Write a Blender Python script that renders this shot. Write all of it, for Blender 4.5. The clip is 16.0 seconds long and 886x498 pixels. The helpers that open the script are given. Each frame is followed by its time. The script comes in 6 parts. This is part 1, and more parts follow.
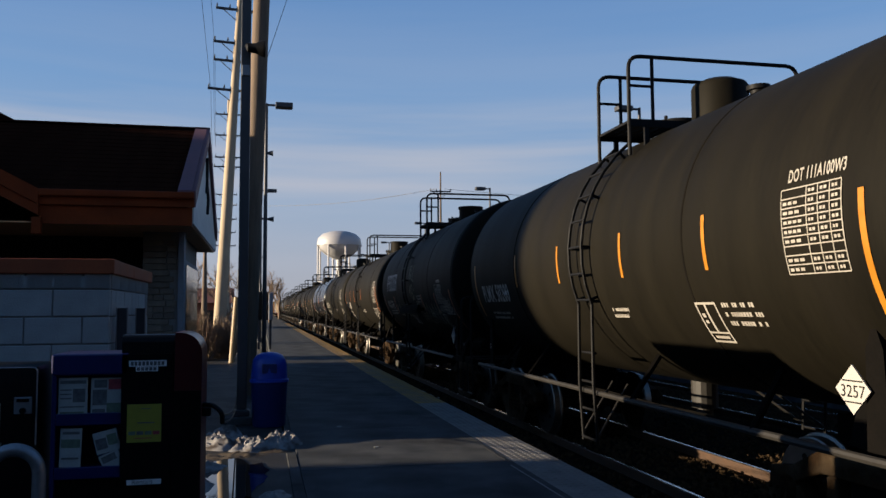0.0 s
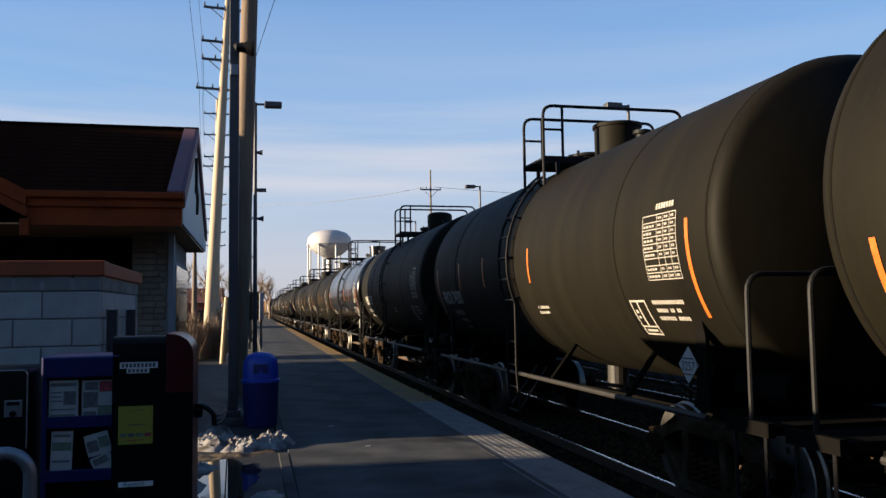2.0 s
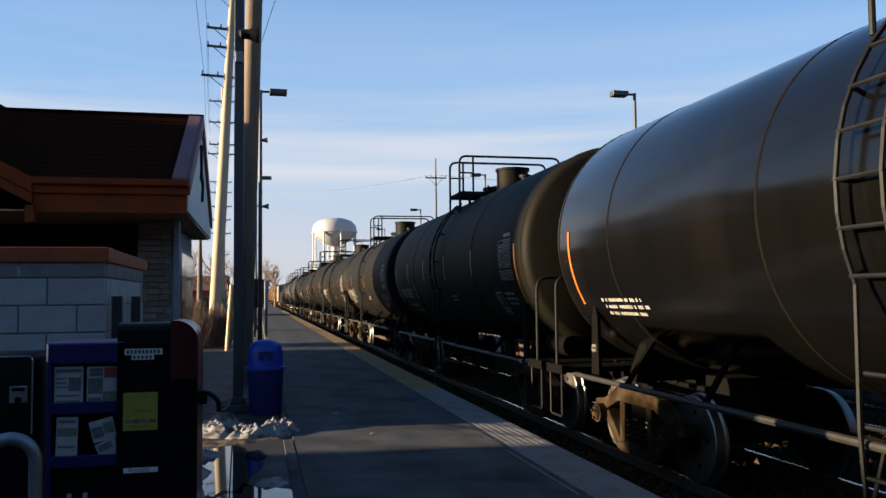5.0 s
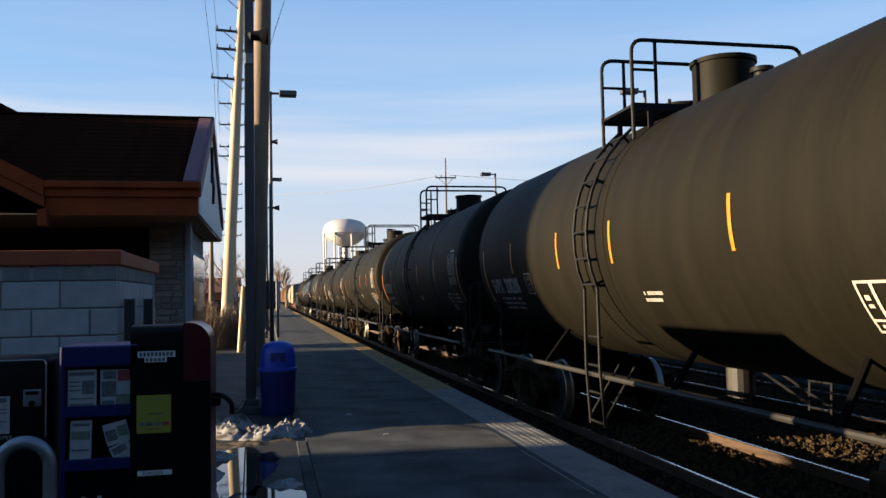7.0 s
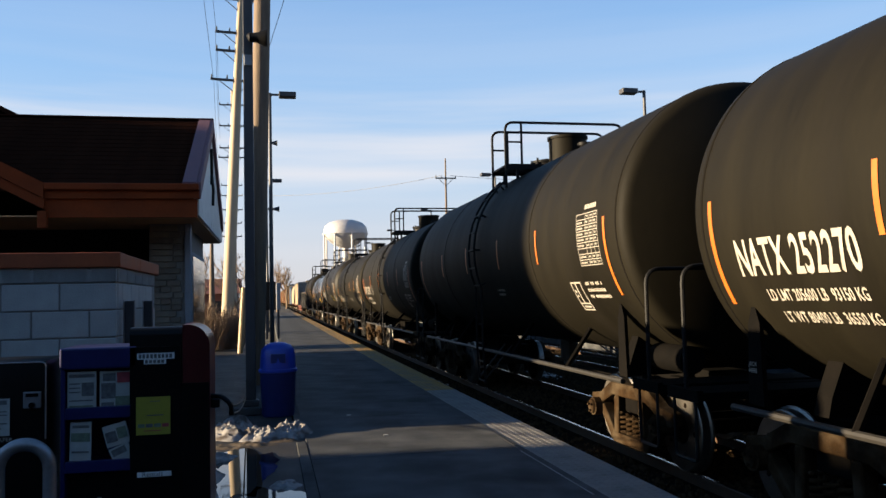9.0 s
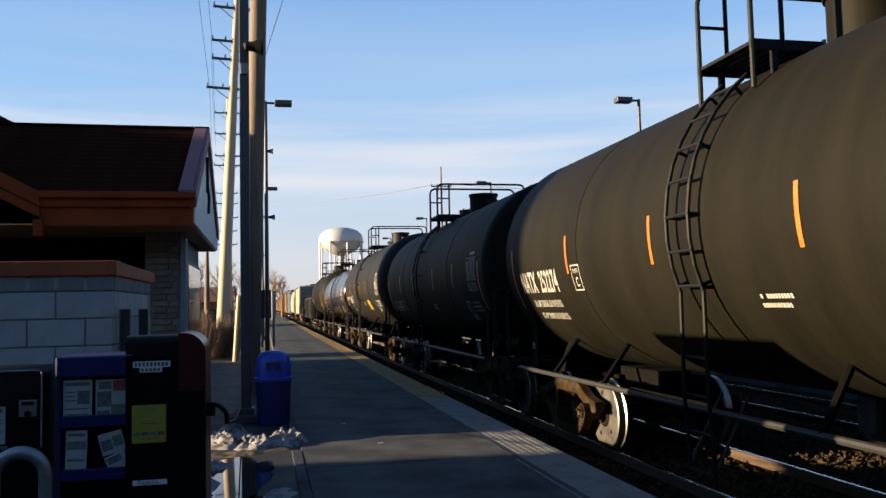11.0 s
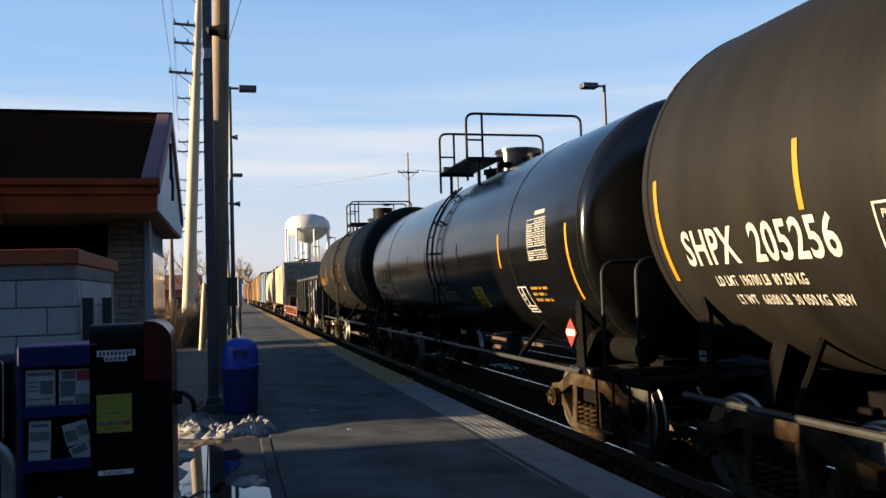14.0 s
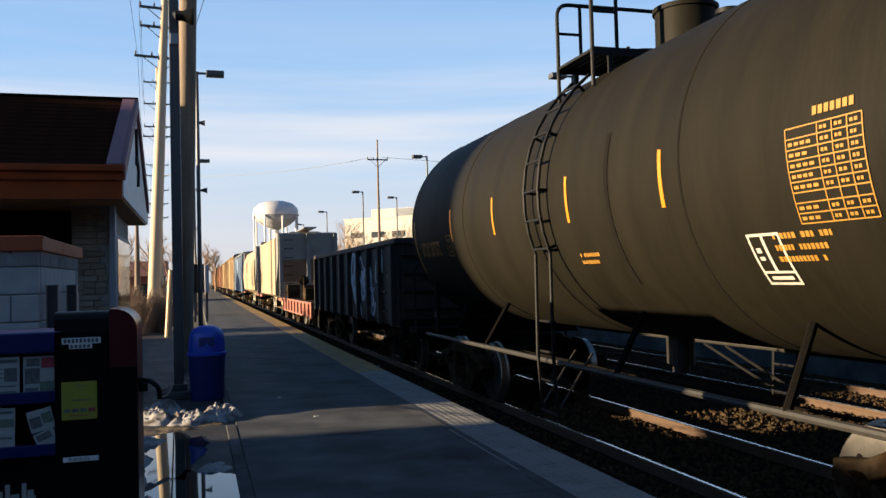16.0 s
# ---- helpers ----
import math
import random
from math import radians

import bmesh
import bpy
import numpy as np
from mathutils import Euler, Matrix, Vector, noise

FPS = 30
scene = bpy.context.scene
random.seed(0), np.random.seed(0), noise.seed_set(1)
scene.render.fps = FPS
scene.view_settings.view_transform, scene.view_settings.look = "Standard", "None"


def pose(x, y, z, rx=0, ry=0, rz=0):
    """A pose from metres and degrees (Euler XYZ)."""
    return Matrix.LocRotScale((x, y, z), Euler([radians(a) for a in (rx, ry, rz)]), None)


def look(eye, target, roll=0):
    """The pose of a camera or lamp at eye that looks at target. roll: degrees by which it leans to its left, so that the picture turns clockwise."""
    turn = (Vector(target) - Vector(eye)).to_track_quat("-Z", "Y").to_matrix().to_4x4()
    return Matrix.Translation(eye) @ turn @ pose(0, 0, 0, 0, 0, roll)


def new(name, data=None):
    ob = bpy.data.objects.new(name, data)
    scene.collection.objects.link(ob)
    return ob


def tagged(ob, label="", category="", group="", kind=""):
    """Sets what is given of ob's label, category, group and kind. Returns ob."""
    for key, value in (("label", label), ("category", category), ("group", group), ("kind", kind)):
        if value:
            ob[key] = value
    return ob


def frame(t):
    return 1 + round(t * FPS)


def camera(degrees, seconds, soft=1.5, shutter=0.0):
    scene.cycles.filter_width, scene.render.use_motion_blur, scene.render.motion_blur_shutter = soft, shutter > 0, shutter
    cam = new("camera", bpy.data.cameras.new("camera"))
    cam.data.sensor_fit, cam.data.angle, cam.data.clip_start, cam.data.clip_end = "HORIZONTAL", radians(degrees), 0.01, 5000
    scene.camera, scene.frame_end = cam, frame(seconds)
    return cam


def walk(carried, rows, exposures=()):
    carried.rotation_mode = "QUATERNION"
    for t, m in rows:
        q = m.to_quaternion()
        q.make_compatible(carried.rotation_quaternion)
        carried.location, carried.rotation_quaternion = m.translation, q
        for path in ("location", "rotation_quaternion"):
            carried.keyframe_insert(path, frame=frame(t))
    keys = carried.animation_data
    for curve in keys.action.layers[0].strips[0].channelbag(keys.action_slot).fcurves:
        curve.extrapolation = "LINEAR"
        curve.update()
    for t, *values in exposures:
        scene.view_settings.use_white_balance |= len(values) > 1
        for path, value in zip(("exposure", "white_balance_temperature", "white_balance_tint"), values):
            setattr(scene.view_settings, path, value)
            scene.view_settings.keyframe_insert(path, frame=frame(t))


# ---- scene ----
cam = camera(57.0, 16.0)
PATH = [
    (0, (-0.115, -0.564, 1.736), (0.316, 1.383, 1.883), -0.3),
    (0.5, (-0.125, -0.526, 1.734), (0.287, 1.426, 1.868), 0.1),
    (1, (-0.119, -0.545, 1.738), (0.303, 1.406, 1.864), -0.3),
    (1.5, (-0.123, -0.551, 1.741), (0.325, 1.393, 1.883), -0.8),
    (2, (-0.119, -0.568, 1.742), (0.335, 1.375, 1.884), -0.8),
    (2.5, (-0.119, -0.567, 1.742), (0.352, 1.372, 1.88), -0.7),
    (3, (-0.119, -0.573, 1.738), (0.353, 1.366, 1.873), -0.5),
    (3.5, (-0.121, -0.566, 1.738), (0.365, 1.37, 1.873), -0.8),
    (4, (-0.117, -0.558, 1.737), (0.336, 1.386, 1.862), -0.3),
    (6.5, (-0.113, -0.532, 1.739), (0.318, 1.417, 1.849), -0.9),
    (7, (-0.119, -0.515, 1.737), (0.298, 1.438, 1.851), -1.1),
    (7.5, (-0.12, -0.504, 1.736), (0.293, 1.45, 1.851), -1.2),
    (8, (-0.114, -0.536, 1.736), (0.304, 1.417, 1.847), -1.3),
    (8.5, (-0.118, -0.525, 1.74), (0.292, 1.429, 1.856), -1.2),
    (9, (-0.107, -0.537, 1.741), (0.309, 1.416, 1.856), -1.3),
    (9.2, (-0.114, -0.53, 1.733), (0.304, 1.423, 1.838), -1.5),
    (11.5, (-0.111, -0.571, 1.744), (0.323, 1.377, 1.883), -1.1),
    (12, (-0.116, -0.558, 1.74), (0.352, 1.383, 1.86), -1.6),
    (12.5, (-0.115, -0.554, 1.743), (0.369, 1.383, 1.861), -1.8),
    (13, (-0.118, -0.575, 1.741), (0.387, 1.357, 1.855), -1.7),
    (13.5, (-0.121, -0.57, 1.732), (0.391, 1.361, 1.827), -1.8),
    (14, (-0.113, -0.571, 1.74), (0.391, 1.362, 1.838), -1.8),
    (14.5, (-0.106, -0.594, 1.741), (0.397, 1.34, 1.838), -1.9),
    (15, (-0.1, -0.591, 1.742), (0.411, 1.341, 1.824), -2.0),
    (15.5, (-0.103, -0.591, 1.742), (0.424, 1.336, 1.814), -1.9),
    (16, (-0.109, -0.661, 1.75), (0.467, 1.253, 1.816), -1.5),
]
EXPOSURES = [(0.0, 1.30, 6150, 10), (1.0, 1.57, 6250, 10), (1.5, 1.72, 6400, 10), (4.0, 1.87, 6500, 9), (7.0, 2.05, 6700, 8), (12.0, 2.05, 6750, 8), (16.0, 2.10, 6750, 8)]
walk(cam, [(t, look(eye, target, roll)) for t, eye, target, roll in PATH], EXPOSURES)

# ---------------------------------------------------------------- sky and light
SUN_EL = 8.2
world = bpy.data.worlds.new("sky")
scene.world = world
world.use_nodes = True
wn, wl = world.node_tree.nodes, world.node_tree.links
wn.clear()
sky = wn.new("ShaderNodeTexSky")
sky.sky_type = "NISHITA"
sky.sun_disc = False
sky.sun_elevation = radians(SUN_EL)
sky.sun_rotation = radians(-85.0)
sky.air_density, sky.dust_density, sky.ozone_density = 1.0, 0.3, 4.5


def world_ramp(stops, source):
    """A colour ramp of (place, grey or colour) stops."""
    r = wn.new("ShaderNodeValToRGB")
    while len(r.color_ramp.elements) < len(stops):
        r.color_ramp.elements.new(0.5)
    for e, (at, c) in zip(r.color_ramp.elements, stops):
        e.position, e.color = at, (*(c if isinstance(c, tuple) else (c, c, c)), 1)
    wl.new(source, r.inputs["Fac"])
    return r.outputs["Color"]


def world_mix(fac, a, b):
    m = wn.new("ShaderNodeMix")
    m.data_type = "RGBA"
    wl.new(fac, m.inputs["Factor"])
    wl.new(a, m.inputs["A"])
    if isinstance(b, tuple):
        m.inputs["B"].default_value = (*b, 1)
    else:
        wl.new(b, m.inputs["B"])
    return m.outputs["Result"]


co = wn.new("ShaderNodeTexCoord")
sep = wn.new("ShaderNodeSeparateXYZ")
wl.new(co.outputs["Generated"], sep.inputs["Vector"])
# haze that thins out with height
haze_amount = world_ramp([(0.0, 0.9), (0.12, 0.85), (0.36, 0.72), (0.46, 0.25), (0.56, 0.0)], sep.outputs["Z"])
haze_colour = world_ramp([(0.0, (0.60, 0.58, 0.64)), (0.06, (0.60, 0.62, 0.72)), (0.15, (0.50, 0.62, 0.80)), (0.26, (0.33, 0.53, 0.84)), (0.38, (0.24, 0.44, 0.80))], sep.outputs["Z"])
gain = wn.new("ShaderNodeVectorMath")
gain.operation = "SCALE"
gain.inputs["Scale"].default_value = 3.9
wl.new(haze_colour, gain.inputs[0])
hazy = world_mix(haze_amount, sky.outputs["Color"], gain.outputs["Vector"])
# thin cirrus in one broad band
mp = wn.new("ShaderNodeMapping")
mp.inputs["Scale"].default_value = (0.55, 0.55, 9.0)
mp.inputs["Location"].default_value = (0.3, 0.0, 0.15)
mp.inputs["Rotation"].default_value = (radians(-0.5), radians(1.2), 0)
wl.new(co.outputs["Generated"], mp.inputs["Vector"])
cirrus = wn.new("ShaderNodeTexNoise")
cirrus.inputs["Scale"].default_value, cirrus.inputs["Detail"].default_value, cirrus.inputs["Roughness"].default_value = 2.6, 5.0, 0.5
wl.new(mp.outputs["Vector"], cirrus.inputs["Vector"])
mul = wn.new("ShaderNodeMath")
mul.operation = "MULTIPLY"
wl.new(world_ramp([(0.38, 0.0), (0.72, 0.95)], cirrus.outputs["Fac"]), mul.inputs[0])
wl.new(world_ramp([(0.0, 0.1), (0.08, 0.35), (0.17, 1.0), (0.215, 0.85), (0.26, 0.15), (0.4, 0.05)], sep.outputs["Z"]), mul.inputs[1])
cloudy = world_mix(mul.outputs["Value"], hazy, (2.75, 2.8, 3.1))
bg = wn.new("ShaderNodeBackground")
bg.inputs["Strength"].default_value = 0.072
wout = wn.new("ShaderNodeOutputWorld")
wl.new(cloudy, bg.inputs["Color"])
wl.new(bg.outputs["Background"], wout.inputs["Surface"])

sun = new("sun", bpy.data.lights.new("sun", "SUN"))
sun.data.energy = 5.0
sun.data.angle = radians(0.55)
sun.data.color = (1.0, 0.80, 0.55)
sun.matrix_world = look((-60, 5.2, 60 * math.tan(radians(SUN_EL))), (0, 0, 0))


# ---------------------------------------------------------------- materials
def material(name, a, b=None, scale=3.0, rough=0.6, metal=0.0, bump=0.0, stretch=(1, 1, 1), fine=40.0, spec=0.5,
             rough_var=0.1, island=0.0, stain=None, stain_scale=1.2, stain_at=0.6, emit=None):
    """Two scales of noise between the colours a and b, a bump, and an optional stain colour in patches."""
    m = bpy.data.materials.new(name)
    m.use_nodes = True
    n, l = m.node_tree.nodes, m.node_tree.links
    p = n["Principled BSDF"]
    b = b or tuple(c * 0.75 for c in a)
    tc = n.new("ShaderNodeTexCoord")
    mapping = n.new("ShaderNodeMapping")
    mapping.inputs["Scale"].default_value = stretch
    l.new(tc.outputs["Object"], mapping.inputs["Vector"])
    big, small = n.new("ShaderNodeTexNoise"), n.new("ShaderNodeTexNoise")
    big.inputs["Scale"].default_value, big.inputs["Detail"].default_value = scale, 6.0
    small.inputs["Scale"].default_value, small.inputs["Detail"].default_value = fine, 4.0
    for tex in (big, small):
        l.new(mapping.outputs["Vector"], tex.inputs["Vector"])
    add = n.new("ShaderNodeMath")
    add.operation = "MULTIPLY_ADD"
    add.inputs[1].default_value = 0.45
    l.new(small.outputs["Fac"], add.inputs[0])
    l.new(big.outputs["Fac"], add.inputs[2])
    rmp = n.new("ShaderNodeValToRGB")
    rmp.color_ramp.elements[0].position, rmp.color_ramp.elements[0].color = 0.45, (*b, 1)
    rmp.color_ramp.elements[1].position, rmp.color_ramp.elements[1].color = 0.95, (*a, 1)
    l.new(add.outputs["Value"], rmp.inputs["Fac"])
    colour = rmp.outputs["Color"]
    if stain:
        st = n.new("ShaderNodeTexNoise")
        st.inputs["Scale"].default_value, st.inputs["Detail"].default_value = stain_scale, 7.0
        l.new(mapping.outputs["Vector"], st.inputs["Vector"])
        sr = n.new("ShaderNodeValToRGB")
        sr.color_ramp.elements[0].position = stain_at - 0.08
        sr.color_ramp.elements[1].position = stain_at + 0.12
        l.new(st.outputs["Fac"], sr.inputs["Fac"])
        mx = n.new("ShaderNodeMix")
        mx.data_type = "RGBA"
        mx.inputs["B"].default_value = (*stain, 1)
        l.new(sr.outputs["Color"], mx.inputs["Factor"])
        l.new(colour, mx.inputs["A"])
        colour = mx.outputs["Result"]
    if island:
        info = n.new("ShaderNodeObjectInfo")
        hv = n.new("ShaderNodeHueSaturation")
        ma = n.new("ShaderNodeMath")
        ma.operation = "MULTIPLY_ADD"
        ma.inputs[1].default_value, ma.inputs[2].default_value = island, 1 - island / 2
        l.new(info.outputs["Random"], ma.inputs[0])
        l.new(ma.outputs["Value"], hv.inputs["Value"])
        l.new(colour, hv.inputs["Color"])
        colour = hv.outputs["Color"]
    l.new(colour, p.inputs["Base Color"])
    rr = n.new("ShaderNodeMath")
    rr.operation = "MULTIPLY_ADD"
    rr.inputs[1].default_value, rr.inputs[2].default_value = rough_var * 2, rough - rough_var
    l.new(big.outputs["Fac"], rr.inputs[0])
    l.new(rr.outputs["Value"], p.inputs["Roughness"])
    p.inputs["Metallic"].default_value = metal
    p.inputs["Specular IOR Level"].default_value = spec
    if bump:
        bp = n.new("ShaderNodeBump")
        bp.inputs["Strength"].default_value, bp.inputs["Distance"].default_value = bump, 0.02
        l.new(add.outputs["Value"], bp.inputs["Height"])
        l.new(bp.outputs["Normal"], p.inputs["Normal"])
    return m


STREAK = (0.9, 0.55, 0.16)
M = {
    "concrete": material("worn_concrete", (0.098, 0.101, 0.102), (0.024, 0.027, 0.031), 1.6, 0.85, spec=0.12, bump=0.6, fine=70, stain=(0.030, 0.031, 0.033), stain_scale=1.0, stain_at=0.57),
    "tactile": material("tactile_concrete", (0.20, 0.195, 0.185), (0.125, 0.12, 0.115), 2.0, 0.7, bump=0.2, stain=(0.06, 0.06, 0.058)),
    "yellow_tactile": material("worn_yellow_paint", (0.36, 0.20, 0.025), (0.22, 0.13, 0.03), 2.5, 0.7, bump=0.2, stain=(0.08, 0.075, 0.065), stain_at=0.55),
    "asphalt": material("wet_asphalt", (0.045, 0.045, 0.047), (0.027, 0.027, 0.029), 2.0, 0.65, bump=0.5, fine=120, stain=(0.03, 0.03, 0.032), stain_scale=0.5, rough_var=0.25, spec=0.15),
    "water": material("puddle_water", (0.010, 0.010, 0.010), (0.008, 0.008, 0.008), 3.0, 0.03, spec=0.6, rough_var=0.02),
    "snow": material("dirty_snow", (0.357, 0.3485, 0.3485), (0.153, 0.1403, 0.1275), 5.0, 0.7, bump=0.6, fine=60, stain=(0.06, 0.045, 0.035), stain_scale=5.0, stain_at=0.52),
    "grass": material("winter_grass", (0.07, 0.058, 0.03), (0.035, 0.03, 0.017), 1.5, 0.9, bump=0.6, fine=80),
    "soil": material("dead_leaf_litter", (0.09, 0.06, 0.035), (0.04, 0.03, 0.02), 6.0, 0.9, bump=0.7, fine=70),
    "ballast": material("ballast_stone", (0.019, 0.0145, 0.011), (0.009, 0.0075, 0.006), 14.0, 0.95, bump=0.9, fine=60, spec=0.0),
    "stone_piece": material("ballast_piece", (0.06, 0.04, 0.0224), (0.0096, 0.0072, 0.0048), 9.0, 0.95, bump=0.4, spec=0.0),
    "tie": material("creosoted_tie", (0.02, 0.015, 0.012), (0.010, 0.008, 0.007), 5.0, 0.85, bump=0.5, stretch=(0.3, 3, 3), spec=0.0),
    "rail_rust": material("rusty_rail", (0.066, 0.033, 0.0144), (0.033, 0.0168, 0.0084), 6.0, 0.75, 0.2, bump=0.3),
    "rail_top": material("polished_rail", (0.62, 0.60, 0.58), (0.5, 0.48, 0.46), 8.0, 0.25, 1.0),
    "block": material("painted_block", (0.36, 0.36, 0.345), (0.28, 0.28, 0.27), 6.0, 0.8, bump=0.35, fine=90, island=0.10),
    "mortar": material("grey_mortar", (0.22, 0.21, 0.20), (0.15, 0.145, 0.14), 10.0, 0.9, bump=0.3),
    "cap": material("red_brown_metal_cap", (0.34, 0.085, 0.03), (0.24, 0.06, 0.025), 4.0, 0.6, spec=0.2),
    "roof": material("dark_brown_roofing", (0.030, 0.012, 0.007), (0.015, 0.006, 0.004), 3.0, 0.95, bump=0.4, fine=50, spec=0.0),
    "fascia": material("rust_red_fascia", (0.23, 0.045, 0.012), (0.15, 0.030, 0.009), 2.5, 0.7, spec=0.1),
    "rake": material("purple_grey_trim", (0.20, 0.10, 0.11), (0.15, 0.075, 0.085), 2.5, 0.65, spec=0.25),
    "gable": material("pale_gable_panel", (0.74, 0.70, 0.64), (0.62, 0.58, 0.53), 3.0, 0.7),
    "soffit": material("tan_soffit", (0.55, 0.29, 0.12), (0.44, 0.23, 0.10), 3.0, 0.7),
    "ledge_stone": material("ledge_stone", (0.18, 0.15, 0.115), (0.10, 0.083, 0.065), 6.0, 0.85, bump=0.5, island=0.5),
    # near-black: the deep shade under the eaves is put into this colour
    "shade_wall": material("shade_black_wall", (0.012, 0.011, 0.010), (0.008, 0.0075, 0.007), 3.0, 0.8, spec=0.15),
    "trim_grey": material("grey_trim", (0.22, 0.24, 0.27), (0.16, 0.17, 0.2), 3.0, 0.6),
    "black": material("black_paint", (0.009, 0.009, 0.0095), (0.005, 0.005, 0.0055), 5.0, 0.55, bump=0.05, spec=0.12),
    "black_box": material("black_enamel", (0.004, 0.004, 0.0045), (0.003, 0.003, 0.003), 4.0, 0.35, spec=0.15),
    "blue_box": material("blue_enamel", (0.004, 0.008, 0.085), (0.003, 0.005, 0.055), 4.0, 0.4),
    "blue_lid": material("bright_blue_plastic", (0.006, 0.042, 0.36), (0.005, 0.032, 0.27), 3.0, 0.4),
    "blue_body": material("blue_plastic", (0.004, 0.016, 0.12), (0.003, 0.012, 0.085), 3.0, 0.5),
    "red_box": material("dark_red_enamel", (0.07, 0.004, 0.005), (0.045, 0.003, 0.004), 3.0, 0.35),
    "paper": material("newsprint", (0.374, 0.3825, 0.357), (0.2805, 0.289, 0.272), 8.0, 0.8),
    "print": material("printed_grey", (0.14, 0.15, 0.15), (0.06, 0.06, 0.065), 30.0, 0.8),
    "print_green": material("printed_green", (0.14, 0.19, 0.13), (0.08, 0.10, 0.08), 20.0, 0.8),
    "print_red": material("printed_red", (0.35, 0.05, 0.06), (0.2, 0.03, 0.04), 20.0, 0.8),
    "yellow_paper": material("yellow_sticker", (0.30, 0.27, 0.025), (0.24, 0.215, 0.02), 6.0, 0.6),
    "white_paint": material("white_paint", (0.78, 0.77, 0.74), (0.6, 0.58, 0.54), 9.0, 0.6),
    "steel": material("galvanised_steel", (0.30, 0.30, 0.31), (0.20, 0.20, 0.21), 8.0, 0.45, 0.7),
    "dark_pole": material("dark_metal_pole", (0.055, 0.055, 0.06), (0.035, 0.035, 0.04), 3.0, 0.5, 0.3),
    "wood_pole": material("weathered_pole_wood", (0.17, 0.12, 0.08), (0.085, 0.06, 0.042), 2.5, 0.85, bump=0.4, stretch=(6, 6, 0.5)),
    "pale_pole": material("pale_pole_wood", (0.416, 0.328, 0.224), (0.32, 0.248, 0.168), 2.0, 0.8, bump=0.2, stretch=(4, 4, 0.4)),
    "tan_plastic": material("tan_plastic_guard", (0.36, 0.252, 0.132), (0.3, 0.204, 0.108), 4.0, 0.6),
    "tower": material("white_tower_paint", (0.4, 0.392, 0.4), (0.352, 0.344, 0.352), 0.3, 0.5),
    "twig": material("bare_twigs", (0.22, 0.15, 0.095), (0.13, 0.085, 0.055), 6.0, 0.85),
    "far_wall": material("far_red_wall", (0.18, 0.06, 0.04), (0.13, 0.05, 0.035), 1.0, 0.8),
    "pale_building": material("pale_panel_building", (0.357, 0.3315, 0.2975), (0.306, 0.2848, 0.255), 0.3, 0.8),
    "glass": material("dark_window_glass", (0.03, 0.035, 0.04), (0.02, 0.025, 0.03), 2.0, 0.08),
    # plain dark colour for the added walls and screen that block light
    "blocker": material("dark_light_blocker", (0.030, 0.026, 0.018), (0.015, 0.013, 0.010), 1.0, 0.95, bump=0.5, spec=0.1),
    "yellow_notice": material("yellow_notice", (0.50, 0.33, 0.012), (0.42, 0.27, 0.010), 6.0, 0.5),
    # rolling stock
    "tank_brown": material("dusty_black_tank", (0.008942, 0.007485, 0.004372), (0.004306, 0.003643, 0.002252), 0.9, 0.62, bump=0.04, stretch=(0.5, 2.6, 0.4), fine=14, spec=0.08, stain=(0.0078, 0.0065, 0.0047), stain_scale=0.6, stain_at=0.62),
    "tank_dark": material("sooty_black_tank", (0.009216, 0.00756, 0.005184), (0.004176, 0.0036, 0.002664), 0.9, 0.56, bump=0.04, stretch=(0.5, 2.6, 0.4), fine=14, spec=0.14, stain=(0.008, 0.007, 0.006), stain_scale=0.7, stain_at=0.6),
    "tank_gloss": material("glossy_black_tank", (0.003, 0.0027, 0.0024), (0.002, 0.0019, 0.0018), 0.9, 0.17, bump=0.015, stretch=(1, 2.5, 0.4), fine=7, stain=(0.0055, 0.0045, 0.0035), stain_scale=0.5, stain_at=0.66, rough_var=0.05),
    "tank_grey": material("dusty_grey_tank", (0.16, 0.144, 0.12), (0.104, 0.096, 0.08), 0.9, 0.5, bump=0.03, stretch=(1, 2, 0.5), fine=9, stain=(0.07, 0.06, 0.05), stain_scale=0.7),
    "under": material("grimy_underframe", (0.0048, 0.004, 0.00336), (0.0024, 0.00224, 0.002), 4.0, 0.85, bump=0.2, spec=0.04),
    "pipe": material("worn_grey_pipe", (0.02016, 0.01736, 0.014), (0.0112, 0.0098, 0.00812), 6.0, 0.6, 0.2),
    "truck": material("rusty_truck_casting", (0.0289, 0.01618, 0.006936), (0.0104, 0.006358, 0.003468), 5.0, 0.9, bump=0.4, stain=(0.046, 0.033, 0.020), stain_scale=4.0, stain_at=0.55, spec=0.05),
    "wheel": material("wheel_steel", (0.018, 0.0108, 0.006), (0.0084, 0.0054, 0.0036), 6.0, 0.75, 0.1, spec=0.1),
    "tread": material("polished_tread", (0.30, 0.28, 0.25), (0.2, 0.18, 0.16), 6.0, 0.42, 1.0),
    "seam": material("weld_seam", (0.0075, 0.0065, 0.005), (0.005, 0.0045, 0.004), 8.0, 0.85, spec=0.03),
    "stripe": material("yellow_reflective_tape", (0.3744, 0.144, 0.00576), (0.3096, 0.1152, 0.00432), 9.0, 0.45),
    "stripe_orange": material("orange_reflective_tape", (0.4, 0.104, 0.0112), (0.336, 0.08, 0.0096), 9.0, 0.45),
    "stripe_white": material("white_reflective_tape", (0.336, 0.288, 0.216), (0.256, 0.216, 0.16), 9.0, 0.45),
    "mark": material("white_stencil_paint", (0.336, 0.312, 0.272), (0.24, 0.22, 0.188), 7.0, 0.6, stain=(0.25, 0.22, 0.18), stain_scale=5.0, stain_at=0.66),
